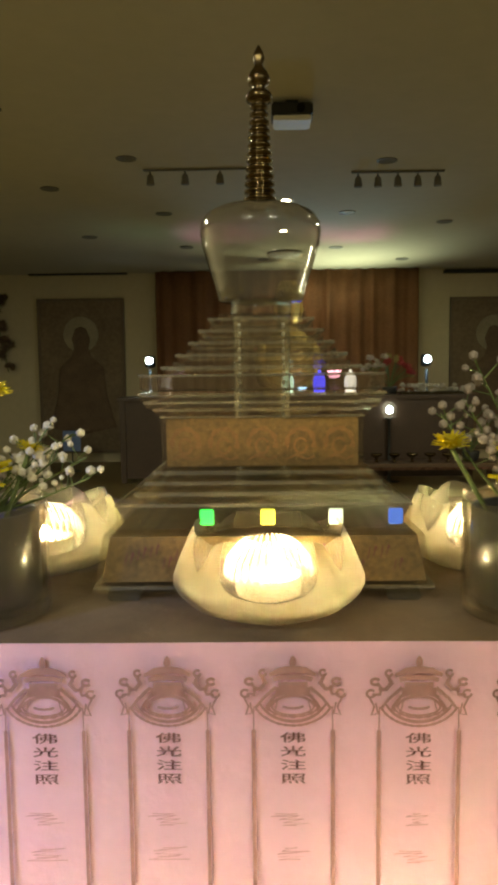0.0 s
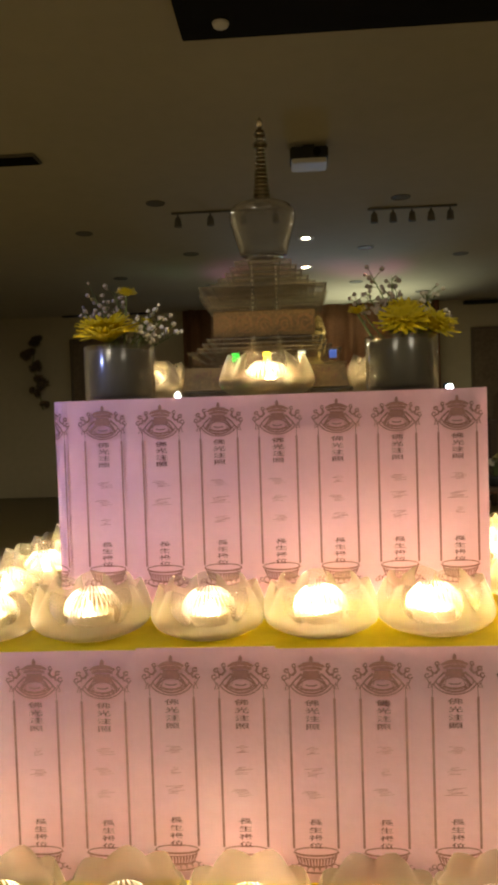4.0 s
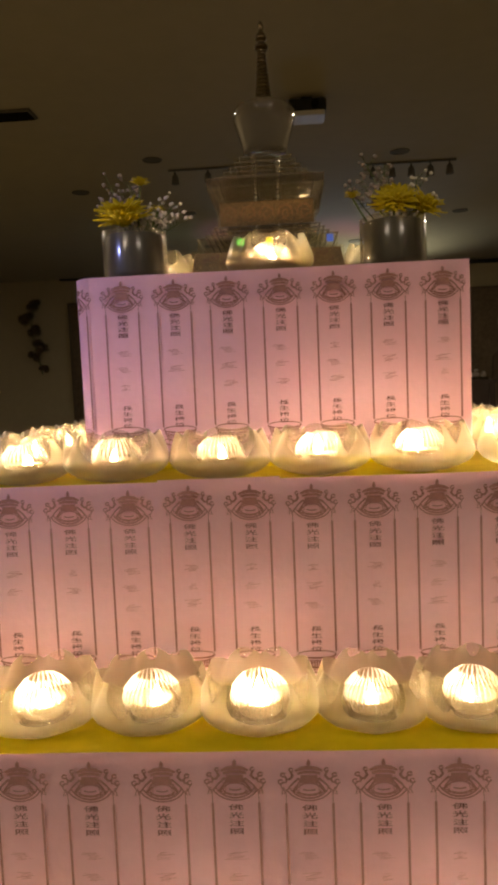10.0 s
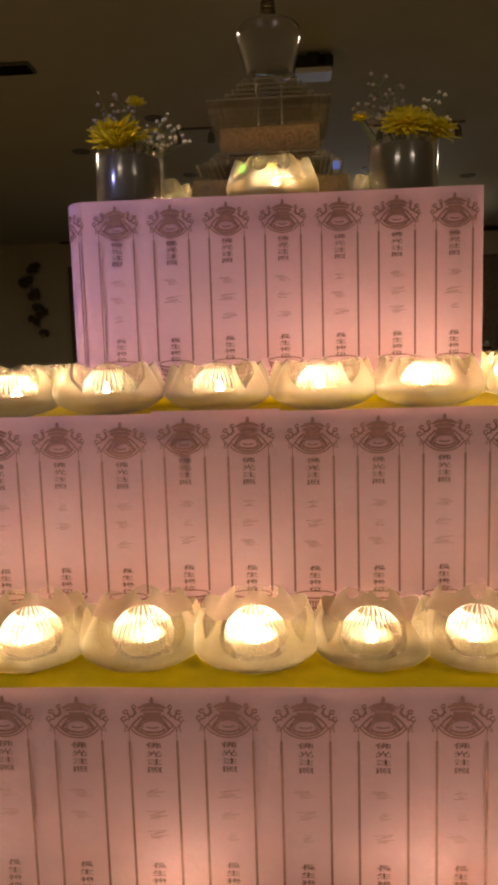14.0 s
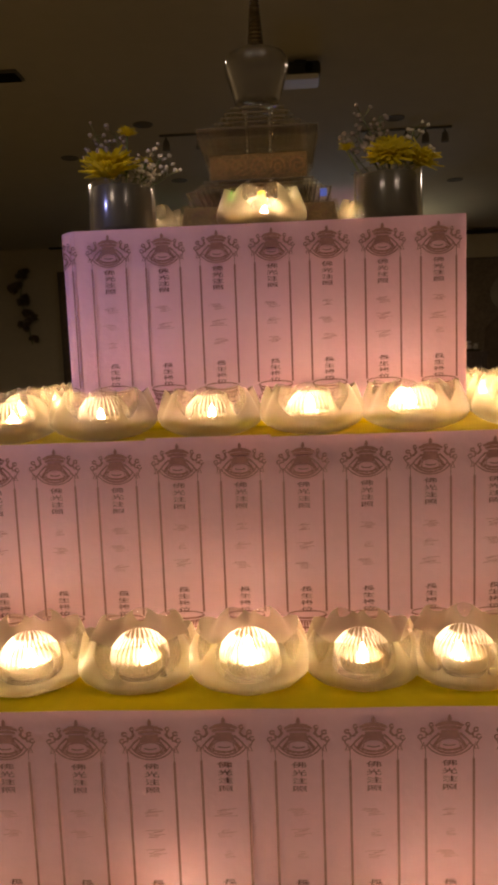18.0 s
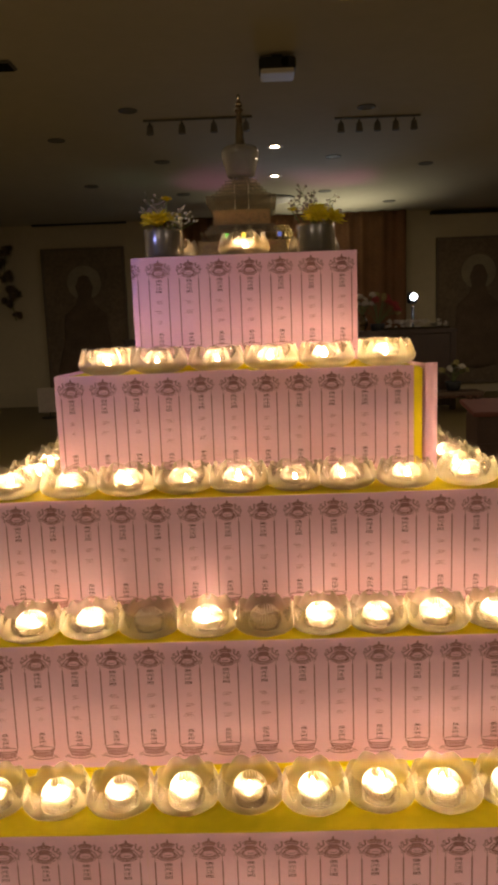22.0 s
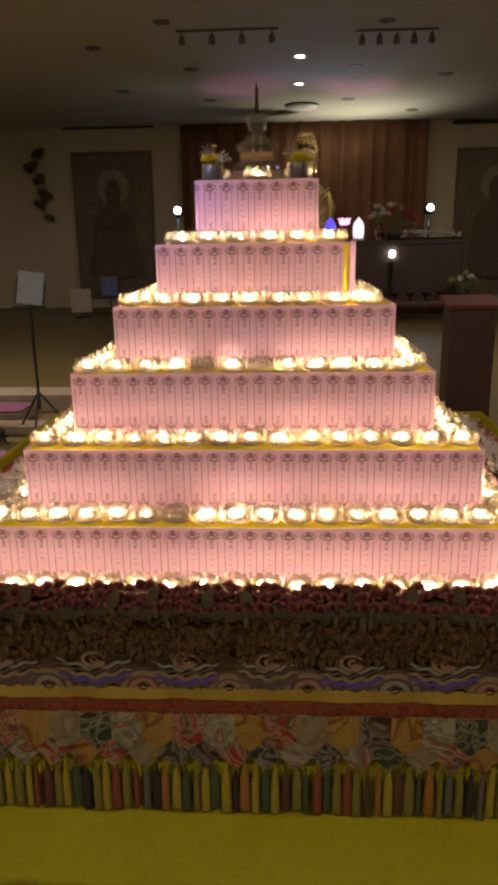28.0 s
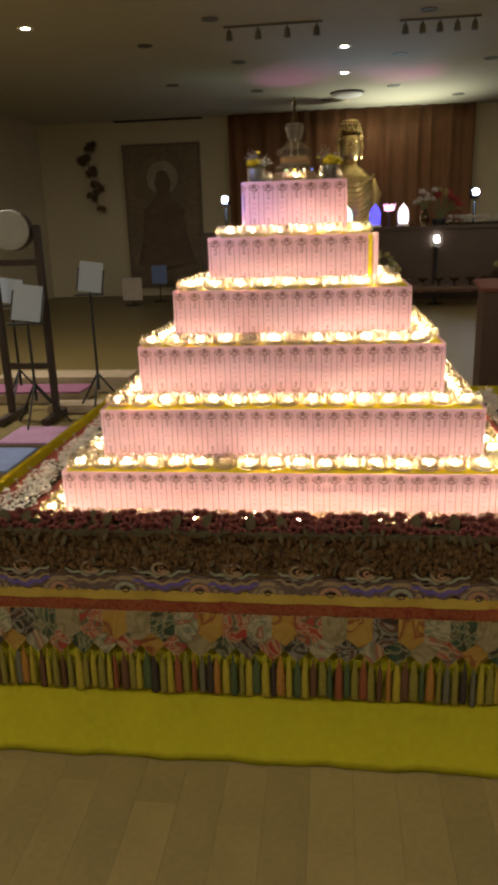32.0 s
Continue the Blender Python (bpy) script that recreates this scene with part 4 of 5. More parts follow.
def valance():
    root = thing("tasselled_valance", (0, TY0 - 0.02, 0.56), "pointed brocade tabs with coloured silk tassels along the table front", "valance")
    rng = random.Random(8)
    pitch = 0.0805
    n = int((TX1 - TX0) / pitch)
    long = [[mesh_of(tab_mesh(pitch * 1.04, 0.168, 0.042, k), "tab", m, False) for k, m in enumerate(TABS)], [mesh_of(tab_mesh(pitch * 1.0, 0.108, 0.032, 9 + k), "tab", m, False) for k, m in enumerate(TABS)]]
    tas = []
    for m in TASSEL:
        bm = turned([(0.001, 0.004), (0.0025, 0.0), (0.0045, -0.006), (0.0036, -0.014), (0.0062, -0.022), (0.0120, -0.05), (0.0150, -0.138), (0.0125, -0.144)][::-1], 12, True, wave=lambda a, i: 1 + 0.10 * math.sin(5 * a))
        tas.append(mesh_of(bm, "tassel", m))
    back = front = hue = -1
    for i in range(n + 1):
        x = TX0 + 0.02 + i * pitch
        back = rng.choice([k for k in (0, 0, 1, 2, 3, 4, 5) if k not in (back, front)])
        share("tab", long[0][back], root, (x, 0.0, 0))
        front = rng.choice([k for k in (0, 1, 2, 3, 4, 5, 5) if k not in (back, front)])
        share("tab", long[1][front], root, (x + pitch / 2, -0.006, 0.001))
        for k in range(3):
            hue = rng.choice([h for h in (0, 0, 0, 0, 1, 2, 3, 4, 5, 6, 6, 7, 7, 7) if h != hue])
            silk = share("tassel", tas[hue], root, (x + pitch * (k - 1) / 3 + rng.uniform(-0.003, 0.003), 0.002 + 0.006 * (k % 2), -0.158 - 0.006 * (k == 1) + rng.uniform(-0.004, 0.004)))
            silk.scale = (rng.uniform(0.6, 1.15), 0.8, rng.uniform(0.96, 1.06))
    return root


valance()

# flower border along the table edge
LEAF = material("leaf", (0.042, 0.032, 0.015), 0.85, scale=30, vary=0.4, spec=0.08)
MOSS = material("moss", (0.066, 0.036, 0.014), 0.95, scale=25, vary=0.3, bump=0.6, spec=0.05)
CARNATION = material("carnation", (0.14, 0.032, 0.022), 0.75, scale=40, vary=0.35)


def carnation_mesh(seed):
    rng = random.Random(seed)
    bm = bmesh.new()
    for k in range(34):
        a, e = rng.uniform(0, 6.28), rng.uniform(0.0, 1.4)
        d = Vector((math.cos(a) * math.cos(e), math.sin(a) * math.cos(e), math.sin(e)))
        s = d.orthogonal().normalized()
        t = d.cross(s)
        r = rng.uniform(0.014, 0.022)
        c = d * r
        q = [c + (s * math.cos(h) + t * math.sin(h)) * rng.uniform(0.006, 0.011) + d * rng.uniform(-0.003, 0.003) for h in (0, 1.26, 2.5, 3.77, 5.0)]
        o = bm.verts.new(d * r * 0.25)
        vs = [bm.verts.new(p) for p in q]
        for i in range(5):
            bm.faces.new((o, vs[i], vs[(i + 1) % 5]))
    return mesh_of(bm, "bloom", CARNATION, False)


def leaf_mesh():
    bm = bmesh.new()
    rows = []
    for i in range(6):
        u = i / 5
        w = 0.011 * math.sin(math.pi * (0.08 + 0.9 * u)) ** 0.8
        rows.append([bm.verts.new((-w, 0.055 * u, -0.012 * u * u)), bm.verts.new((0, 0.055 * u, -0.012 * u * u + 0.002)), bm.verts.new((w, 0.055 * u, -0.012 * u * u))])
    for a, b in zip(rows, rows[1:]):
        bm.faces.new((a[0], a[1], b[1], b[0]))
        bm.faces.new((a[1], a[2], b[2], b[1]))
    return mesh_of(bm, "leaf", LEAF)


def border():
    root = thing("flower_border", (0, TY0 + 0.05, TZ + 0.083), "border of dark red carnations and leaves along the table edge", "flower border")
    rng = random.Random(5)
    blooms = [carnation_mesh(k) for k in range(4)]
    leaf = leaf_mesh()
    for i in range(285):
        x = TX0 + (TX1 - TX0) * (i + 0.5) / 285 + rng.uniform(-0.008, 0.008)
        k = i % 3
        b = share("bloom", rng.choice(blooms), root, (x, (-0.012, 0.022, 0.055)[k] + rng.uniform(-0.010, 0.010), (0.046, 0.060, 0.060)[k] + rng.uniform(-0.010, 0.010)))
        b.rotation_euler = (rng.uniform(-0.3, 0.9), rng.uniform(-0.4, 0.4), rng.uniform(0, 6))
        b.scale = (0.85, 0.85, 0.85)
    for i in range(290):
        x = TX0 + (TX1 - TX0) * (i + 0.5) / 290
        f = share("leaf", leaf, root, (x, -0.058 + rng.uniform(-0.014, 0.026), rng.uniform(-0.045, 0.068)))
        f.rotation_euler = (rng.uniform(-1.9, -0.5), rng.uniform(-0.6, 0.6), math.pi + rng.uniform(-0.9, 0.9))
        s = rng.uniform(0.4, 0.75)
        f.scale = (s * 1.2, s, s)
    for i in range(16):
        f = share("leaf", leaf, root, (TX0 + 0.08 + (TX1 - TX0 - 0.16) * (i + rng.random()) / 16, -0.02 + rng.uniform(-0.02, 0.03), 0.050))
        f.rotation_euler = (radians(75) + rng.uniform(-0.2, 0.2), rng.uniform(-0.5, 0.5), rng.uniform(-0.7, 0.7))
        f.scale = (1.6, 0.95, 1.0)
    bm = bmesh.new()
    box(bm, TX0 + 0.01, TX1 - 0.01, -0.050, 0.075, -0.0825, 0.045, 0.012)
    part("foam_base", bm, LEAF, root, "dark flower base")
    verts, faces = [], []
    for i in range(5200):
        x, v = rng.uniform(TX0, TX1), rng.random()
        p = Vector((x, -0.072 + 0.012 * v + rng.uniform(-0.010, 0.006), -0.052 + 0.104 * v + 0.006 * math.sin(x * 31)))
        q = Euler((rng.uniform(-1.5, -0.7), rng.uniform(-0.4, 0.4), rng.uniform(-0.6, 0.6))).to_matrix()
        w, h = rng.uniform(0.006, 0.012), rng.uniform(0.018, 0.036)
        n = len(verts)
        verts += [p + q @ Vector(c) for c in ((0, 0, 0), (w, h * 0.5, 0.001), (0, h, -0.002), (-w, h * 0.5, 0.001))]
        faces.append((n, n + 1, n + 2, n + 3))
    me = bpy.data.meshes.new("small_leaves")
    me.from_pydata(verts, [], faces)
    me.materials.append(MOSS)
    fol = share("small_leaves", me, root, label="dense small dark leaves")
    fol["kind"] = "stuff"
    bm = folds(TX0 + 0.004, TX1 - 0.004, -0.055, 0.035, -0.060, 0.004, 23, 31, nz=3)
    part("moss_edge", bm, MOSS, root, "dark leafy edge", True)
    return root


border()


def floret_mesh(seed):
    rng = random.Random(seed)
    bm = bmesh.new()
    for k in range(16):
        p = Vector((rng.uniform(-0.03, 0.03), rng.uniform(-0.03, 0.03), rng.uniform(0.0, 0.055)))
        for q in range(5):
            a = 1.2566 * q + rng.uniform(-0.2, 0.2)
            e = Vector((math.cos(a), math.sin(a), rng.uniform(0.1, 0.6))) * 0.009
            s = Vector((-math.sin(a), math.cos(a), 0)) * 0.004
            bm.faces.new([bm.verts.new(p), bm.verts.new(p + e * 0.6 - s), bm.verts.new(p + e), bm.verts.new(p + e * 0.6 + s)])
        tube(bm, [p * 0.3, p], 0.0008, 3)
    return mesh_of(bm, "white_sprig", BUD, False)


def side_border(x):
    root = thing("white_flower_border", (x, 0.25, TZ), "loose border of small white flowers along the table side", "flower border", "white flower borders")
    rng = random.Random(int(x * 100) + 500)
    kinds = [floret_mesh(k) for k in range(4)]
    leaf = leaf_mesh()
    for i in range(110):
        b = share("white_sprig", rng.choice(kinds), root, (rng.uniform(-0.055, 0.055), -1.10 + 2.2 * (i + 0.5) / 110, 0.004 + rng.uniform(0, 0.012)))
        b.rotation_euler = (rng.uniform(-0.3, 0.3), rng.uniform(-0.3, 0.3), rng.uniform(0, 6))
    for i in range(60):
        f = share("leaf", leaf, root, (rng.uniform(-0.05, 0.05), -1.10 + 2.2 * (i + 0.5) / 60, 0.016))
        f.rotation_euler = (rng.uniform(0.2, 0.8), 0, rng.uniform(0, 6.28))
    part("leafy_base", box(bmesh.new(), -0.05, 0.05, -1.12, 1.12, 0.001, 0.014, 0.004), LEAF, root)
    return root


side_border(-1.115)
side_border(1.075)

# ---- ceiling fixtures ----


def can(x, y, lit=False):
    root = thing("downlight", far(x, y, 6.5), "lit recessed ceiling downlight" if lit else "dark recessed ceiling downlight", "ceiling light", "downlights in the ceiling", size=grow(x, y, 6.5))
    part("ring", turned([(0.07 if lit else 0.10, -0.001), (0.115, -0.012), (0.14, -0.012), (0.145, -0.001)], 28, False), WHITE if lit else FITTING, root, smooth=True)
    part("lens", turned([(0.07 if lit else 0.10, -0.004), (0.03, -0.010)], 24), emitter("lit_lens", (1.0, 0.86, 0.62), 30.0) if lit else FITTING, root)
    return root


for x, y in ((-1.72, 13.55), (-1.55, 15.7), (1.40, 13.6), (1.42, 15.84), (2.93, 16.83), (-0.03, 16.74), (-3.3, 12.25), (-1.92, 11.1), (3.2, 14.2), (-3.3, 14.9), (1.7, 11.3)):
    can(x, y)
# the last four are out of view, added to brighten the hall
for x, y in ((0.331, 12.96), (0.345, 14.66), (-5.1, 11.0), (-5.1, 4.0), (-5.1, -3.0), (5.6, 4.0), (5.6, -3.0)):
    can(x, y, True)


def dome_fitting():
    root = thing("ceiling_dome", far(0.42, 16.22, 6.5), "round flat ceiling fitting near the curtain", "ceiling fitting", size=grow(0.42, 16.22, 6.5))
    part("shade", turned([(0.34, 0.0), (0.36, -0.03), (0.33, -0.07), (0.2, -0.10)], 36), WHITE, root, smooth=True)
    part("rim", turned([(0.36, 0.0), (0.385, -0.012), (0.36, -0.03)], 36, False), DARK, root, smooth=True)


dome_fitting()


def track(x0, x1, y, heads):
    root = thing("track_light", far((x0 + x1) / 2, y, 6.5), "ceiling track with small dark spotlight heads", "track light", "track lights", size=grow((x0 + x1) / 2, y, 6.5))
    h = (x1 - x0) / 2
    part("rail", box(bmesh.new(), -h, h, -0.02, 0.02, -0.03, 0, 0.006), FITTING, root)
    for k in range(heads):
        x = -h + 0.1 + (2 * h - 0.2) * k / max(1, heads - 1)
        hd = part("spot_head", turned([(0.02, -0.07), (0.045, -0.10), (0.06, -0.22), (0.05, -0.225)], 16, at=(x, 0, 0)), FITTING, root, smooth=True)
        bm = bmesh.new()
        tube(bm, [(x, 0, -0.04), (x, 0, -0.1)], 0.012, 6)
        part("stem", bm, DARK, hd)
    return root


track(-1.75, -0.05, 11.5, 4)
track(1.25, 2.6, 11.7, 5)


def projector():
    root = thing("ceiling_projector", (0.28, 6.75, CEIL), "boxy ceiling projector with a pale underside", "projector")
    part("housing", box(bmesh.new(), -0.195, 0.195, -0.15, 0.15, -0.165, -0.045, 0.015), DARK, root)
    part("underside", box(bmesh.new(), -0.18, 0.18, -0.155, 0.125, -0.215, -0.166, 0.01), WHITE, root, "pale underside")
    part("lens", turned([(0.04, 0.0), (0.04, 0.025), (0.028, 0.025)], 20, at=(0.08, 0, 0)), BLACKBOX, root).matrix_basis = Matrix.Translation((0, -0.15, -0.11)) @ Matrix.Rotation(radians(90), 4, "X")
    part("mount", box(bmesh.new(), -0.06, 0.06, -0.06, 0.06, -0.045, 0.0, 0.004), DARK, root)


projector()


def soffit_box():
    root = thing("hanging_panel", (-0.68, 4.44, CEIL), "large black hanging panel under the ceiling", "ceiling panel")
    part("panel", box(bmesh.new(), 0.0, 3.2, -1.9, 0.0, -0.07, 0.0, 0.008), BLACKBOX, root)
    part("detector", turned([(0.025, -0.10), (0.05, -0.093), (0.06, -0.071)], 24, at=(0.295, -0.209, 0)), WHITE, root, "small round white detector", True)


soffit_box()


def vent(x, y):
    root = thing("air_vent", far(x, y, 6.5), "dark slotted ceiling vent", "vent", "ceiling vents", size=grow(x, y, 6.5))
    part("frame", box(bmesh.new(), -0.32, 0.32, -0.16, 0.16, -0.03, 0, 0.006), FITTING, root)
    for k in range(5):
        y0 = -0.12 + 0.055 * k
        part("slat", box(bmesh.new(), -0.29, 0.29, y0, y0 + 0.03, -0.045, -0.031), BLACKBOX, root)


vent(-3.43, 9.42)
vent(3.9, 9.6)


# a metal surround for each added fill lamp, out of view
def fill_fixture(x, y):
    root = thing("fill_lamp_fitting", (x, y, CEIL), "unseen metal ceiling surround added to carry a fill lamp", "ceiling light", "hall light fittings")
    for d in ((-0.66, 0.66, -0.36, -0.305, -0.09, 0), (-0.66, 0.66, 0.305, 0.36, -0.09, 0), (-0.66, -0.605, -0.304, 0.304, -0.09, 0), (0.605, 0.66, -0.304, 0.304, -0.09, 0)):
        part("frame", box(bmesh.new(), *d), WHITE, root)


for hx, hy, hp in HALL_FILLS:
    fill_fixture(hx, hy)

# ---- altar end of the hall ----
PAINTING = material("dark_painting", (0.17, 0.12, 0.07), 0.7, scale=1.6, vary=0.4)
FRAME = material("frame_wood", (0.14, 0.10, 0.06), 0.6, scale=4, vary=0.2)
HALO = material("pale_halo", (0.27, 0.23, 0.15), 0.8, scale=3, vary=0.3)
FIGURE = material("painted_figure", (0.13, 0.085, 0.05), 0.8, scale=4, vary=0.45)


def picture(x0, x1, z0, z1):
    root = thing("wall_painting", far((x0 + x1) / 2, 17.88, z0), "tall dark painting of a haloed robed figure in a wide frame", "painting", "paintings beside the curtain", size=K)
    w, h = (x1 - x0) / 2, z1 - z0
    part("canvas", box(bmesh.new(), -w + 0.06, w - 0.06, -0.05, 0.0, 0.06, h - 0.06), PAINTING, root)
    for name, d in (("frame_bar", (-w, w, -0.08, 0, 0, 0.06)), ("frame_bar", (-w, w, -0.08, 0, h - 0.06, h)), ("frame_bar", (-w, -w + 0.06, -0.08, 0, 0.061, h - 0.061)), ("frame_bar", (w - 0.06, w, -0.08, 0, 0.061, h - 0.061))):
        part(name, box(bmesh.new(), *d), FRAME, root)
    bm = turned([(0.40, 0), (0.395, 0.012)], 40)
    bm.transform(Matrix.Translation((0, -0.052, h - 0.80)) @ Matrix.Rotation(radians(90), 4, "X"))
    part("halo", bm, HALO, root, "pale round halo")
    bm = turned([(0.05, 0.0), (0.75, 0.15), (0.55, 0.9), (0.50, 1.5), (0.22, 1.75), (0.16, 1.95), (0.21, 2.15), (0.12, 2.38), (0.02, 2.42)], 24)
    bm.transform(Matrix.Translation((0, -0.07, h - 3.05)) @ Matrix.Diagonal((1, 0.02, 1, 1)))
    part("figure", bm, FIGURE, root, "plain robed outline", True)
    part("valance_rail", box(bmesh.new(), -w - 0.15, w + 0.1, -0.12, 0.02, h + 0.52, h + 0.60, 0.01), DARK, root)


picture(-5.06, -3.10, 2.4, 5.88)
picture(4.04, 6.00, 2.4, 5.80)


def statue():
    seat = turned([(0.30, 2.55), (0.62, 2.62), (0.66, 2.9), (0.56, 3.2), (0.44, 3.45), (0.40, 3.75)], 32)
    seat.transform(Matrix.Diagonal((1.25, 0.8, 1, 1)))
    body = turned([(0.50, 3.3), (0.53, 3.6), (0.53, 3.9), (0.54, 4.2), (0.54, 4.45), (0.52, 4.62), (0.45, 4.78), (0.32, 4.90), (0.17, 5.0), (0.15, 5.14)], 40)
    body.transform(Matrix.Diagonal((1, 0.58, 1, 1)))
    face = turned([(0.10, 5.06), (0.17, 5.10), (0.215, 5.22), (0.235, 5.38), (0.24, 5.52), (0.22, 5.62)], 32)
    hair = bmesh.new()
    rng = random.Random(2)
    for k in range(110):
        a, e = k * 2.39996, math.acos(1 - 1.15 * (k + 0.5) / 110)
        p = Vector((0.265 * math.sin(e) * math.cos(a), 0.02 + 0.25 * math.sin(e) * math.sin(a), 5.58 + 0.27 * math.cos(e)))
        if p.y > -0.14 or p.z > 5.70:
            bmesh.ops.create_icosphere(hair, subdivisions=1, radius=0.042, matrix=Matrix.Translation(p))
    for ring, (r, z) in enumerate(((0.215, 5.76), (0.195, 5.84), (0.15, 5.91))):
        for k in range(14):
            a = 2 * math.pi * (k + 0.5 * ring) / 14
            bmesh.ops.create_icosphere(hair, subdivisions=1, radius=0.052 - 0.006 * ring, matrix=Matrix.Translation((r * math.cos(a), 0.9 * r * math.sin(a), z)))
    bmesh.ops.create_icosphere(hair, subdivisions=2, radius=0.19, matrix=Matrix.Translation((0, 0.03, 5.78)) @ Matrix.Diagonal((1.1, 0.9, 0.75, 1)))
    bits = bmesh.new()
    # nose, lips, brows, ears
    tube(bits, [(0, -0.225, 5.47), (0, -0.262, 5.36), (0, -0.262, 5.33)], [0.018, 0.03, 0.035], 8)
    tube(bits, [(-0.06, -0.222, 5.23), (0, -0.240, 5.235), (0.06, -0.222, 5.23)], [0.008, 0.02, 0.008], 8)
    for s in (-1, 1):
        tube(bits, [(s * 0.03, -0.235, 5.47), (s * 0.10, -0.222, 5.50), (s * 0.17, -0.172, 5.47)], [0.012, 0.016, 0.008], 6)
        tube(bits, [(s * 0.04, -0.232, 5.415), (s * 0.10, -0.222, 5.41), (s * 0.155, -0.182, 5.42)], [0.010, 0.020, 0.008], 6)
        tube(bits, [(s * 0.245, 0.0, 5.55), (s * 0.265, -0.01, 5.38), (s * 0.25, -0.02, 5.20), (s * 0.24, -0.02, 5.12)], [0.03, 0.045, 0.03, 0.025], 8)
        tube(bits, [(s * 0.45, 0, 4.68), (s * 0.58, -0.02, 4.35), (s * 0.56, -0.1, 3.95), (s * 0.3, -0.34, 3.72), (s * 0.05, -0.4, 3.72)], [0.13, 0.14, 0.12, 0.09, 0.07], 14)
        tube(bits, [(s * 0.75, -0.2, 3.45), (s * 0.3, -0.5, 3.42), (-s * 0.2, -0.45, 3.45)], [0.14, 0.15, 0.10], 12)
    for k in range(7):
        z = 4.78 - 0.11 * k
        tube(bits, [(-0.40 - 0.015 * k, -0.12, z), (-0.15 + 0.02 * k, -0.31, z - 0.22), (0.18, -0.32, z - 0.26), (0.42, -0.22, z - 0.10), (0.54, -0.05, z + 0.02)], 0.024, 6)
    bm = bmesh.new()
    for other in (seat, body, face, hair, bits):
        me = bpy.data.meshes.new("tmp")
        other.to_mesh(me)
        other.free()
        bm.from_mesh(me)
        bpy.data.meshes.remove(me)
    ob = part("seated_statue", bm, material("old_gold", (0.62, 0.44, 0.18), 0.3, 0.85, scale=5, vary=0.3, bump=0.15), None, "", True)
    ob.location, ob.scale = far(0.455, 16.3, 0), (K, K, K)
    return tagged(ob, "large gilded seated statue before the curtain", "statue")


statue()
px0, py0, pz = far(-0.9, 15.75, 2.56)
px1, py1, pz = far(1.9, 17.1, 2.56)
slab("altar_plinth", (px0, px1, py0, py1, 0.0, pz), material("plinth_wood", (0.09, 0.05, 0.03), 0.5, scale=3, vary=0.3), "dark wooden plinth under the statue", "plinth", "structure")


def altar_table(x0, x1, y0, y1, z):
    root = thing("altar_table", (*far((x0 + x1) / 2, (y0 + y1) / 2, 0)[:2], 0), "long dark altar table with a plain front", "altar", size=K)
    w, d = (x1 - x0) / 2, (y1 - y0) / 2
    wood = material("altar_wood", (0.050, 0.026, 0.015), 0.45, scale=3, vary=0.3)
    part("top", box(bmesh.new(), -w, w, -d, d, z - 0.08, z, 0.012), wood, root)
    part("front_panel", box(bmesh.new(), -w + 0.08, w - 0.08, -d + 0.06, -d + 0.10, 0.08, z - 0.081), wood, root)
    for sx in (-1, 1):
        for sy in (-1, 1):
            part("leg", box(bmesh.new(), sx * (w - 0.08) - 0.05, sx * (w - 0.08) + 0.05, sy * (d - 0.08) - 0.05, sy * (d - 0.08) + 0.05, 0, z - 0.081), wood, root)
    return root


altar_table(-2.7, 3.7, 14.0, 15.0, tall(3.36))


def lit_pagoda(x, colour, strength, label):
    root = thing("glowing_pagoda", far(x, 14.4, 3.36), label, "altar lamp", "glowing pagodas on the altar", size=K)
    part("base", turned([(0.13, 0), (0.13, 0.04), (0.10, 0.06)], 20), WHITE, root, smooth=True)
    part("shell", turned([(0.09, 0.06), (0.11, 0.12), (0.115, 0.28), (0.08, 0.38), (0.03, 0.43), (0.008, 0.47)], 24), emitter("glow_shell", colour, strength), root, "glowing shell", True)


lit_pagoda(0.40, (0.72, 1.0, 0.88), 0.55, "small pagoda lamp glowing pale green on the altar")
lit_pagoda(0.974, (0.07, 0.06, 1.0), 1.0, "small pagoda lamp glowing deep blue on the altar")
lit_pagoda(1.544, (1.0, 0.90, 0.95), 0.6, "small pagoda lamp glowing white on the altar")


def pink_lotus(x, z):
    root = thing("pink_lotus_lamp", far(x, 14.7, 3.36), "pink glowing lotus on a tall thin stand", "altar lamp", size=K)
    part("stand", turned([(0.07, 0), (0.02, 0.03), (0.015, z - 3.46), (0.03, z - 3.44)], 14), DARK, root, smooth=True)
    bm = petal_shell(0.11, 0.04, 0.09, 0.06, 8, 0.0, 0.12, 0.0, n=64)
    bm.transform(Matrix.Translation((0, 0, z - 3.45)))
    part("petals", bm, emitter("pink_glow", (1.0, 0.45, 0.68), 1.0), root, "glowing pink petals", True)


pink_lotus(1.275, 3.80)


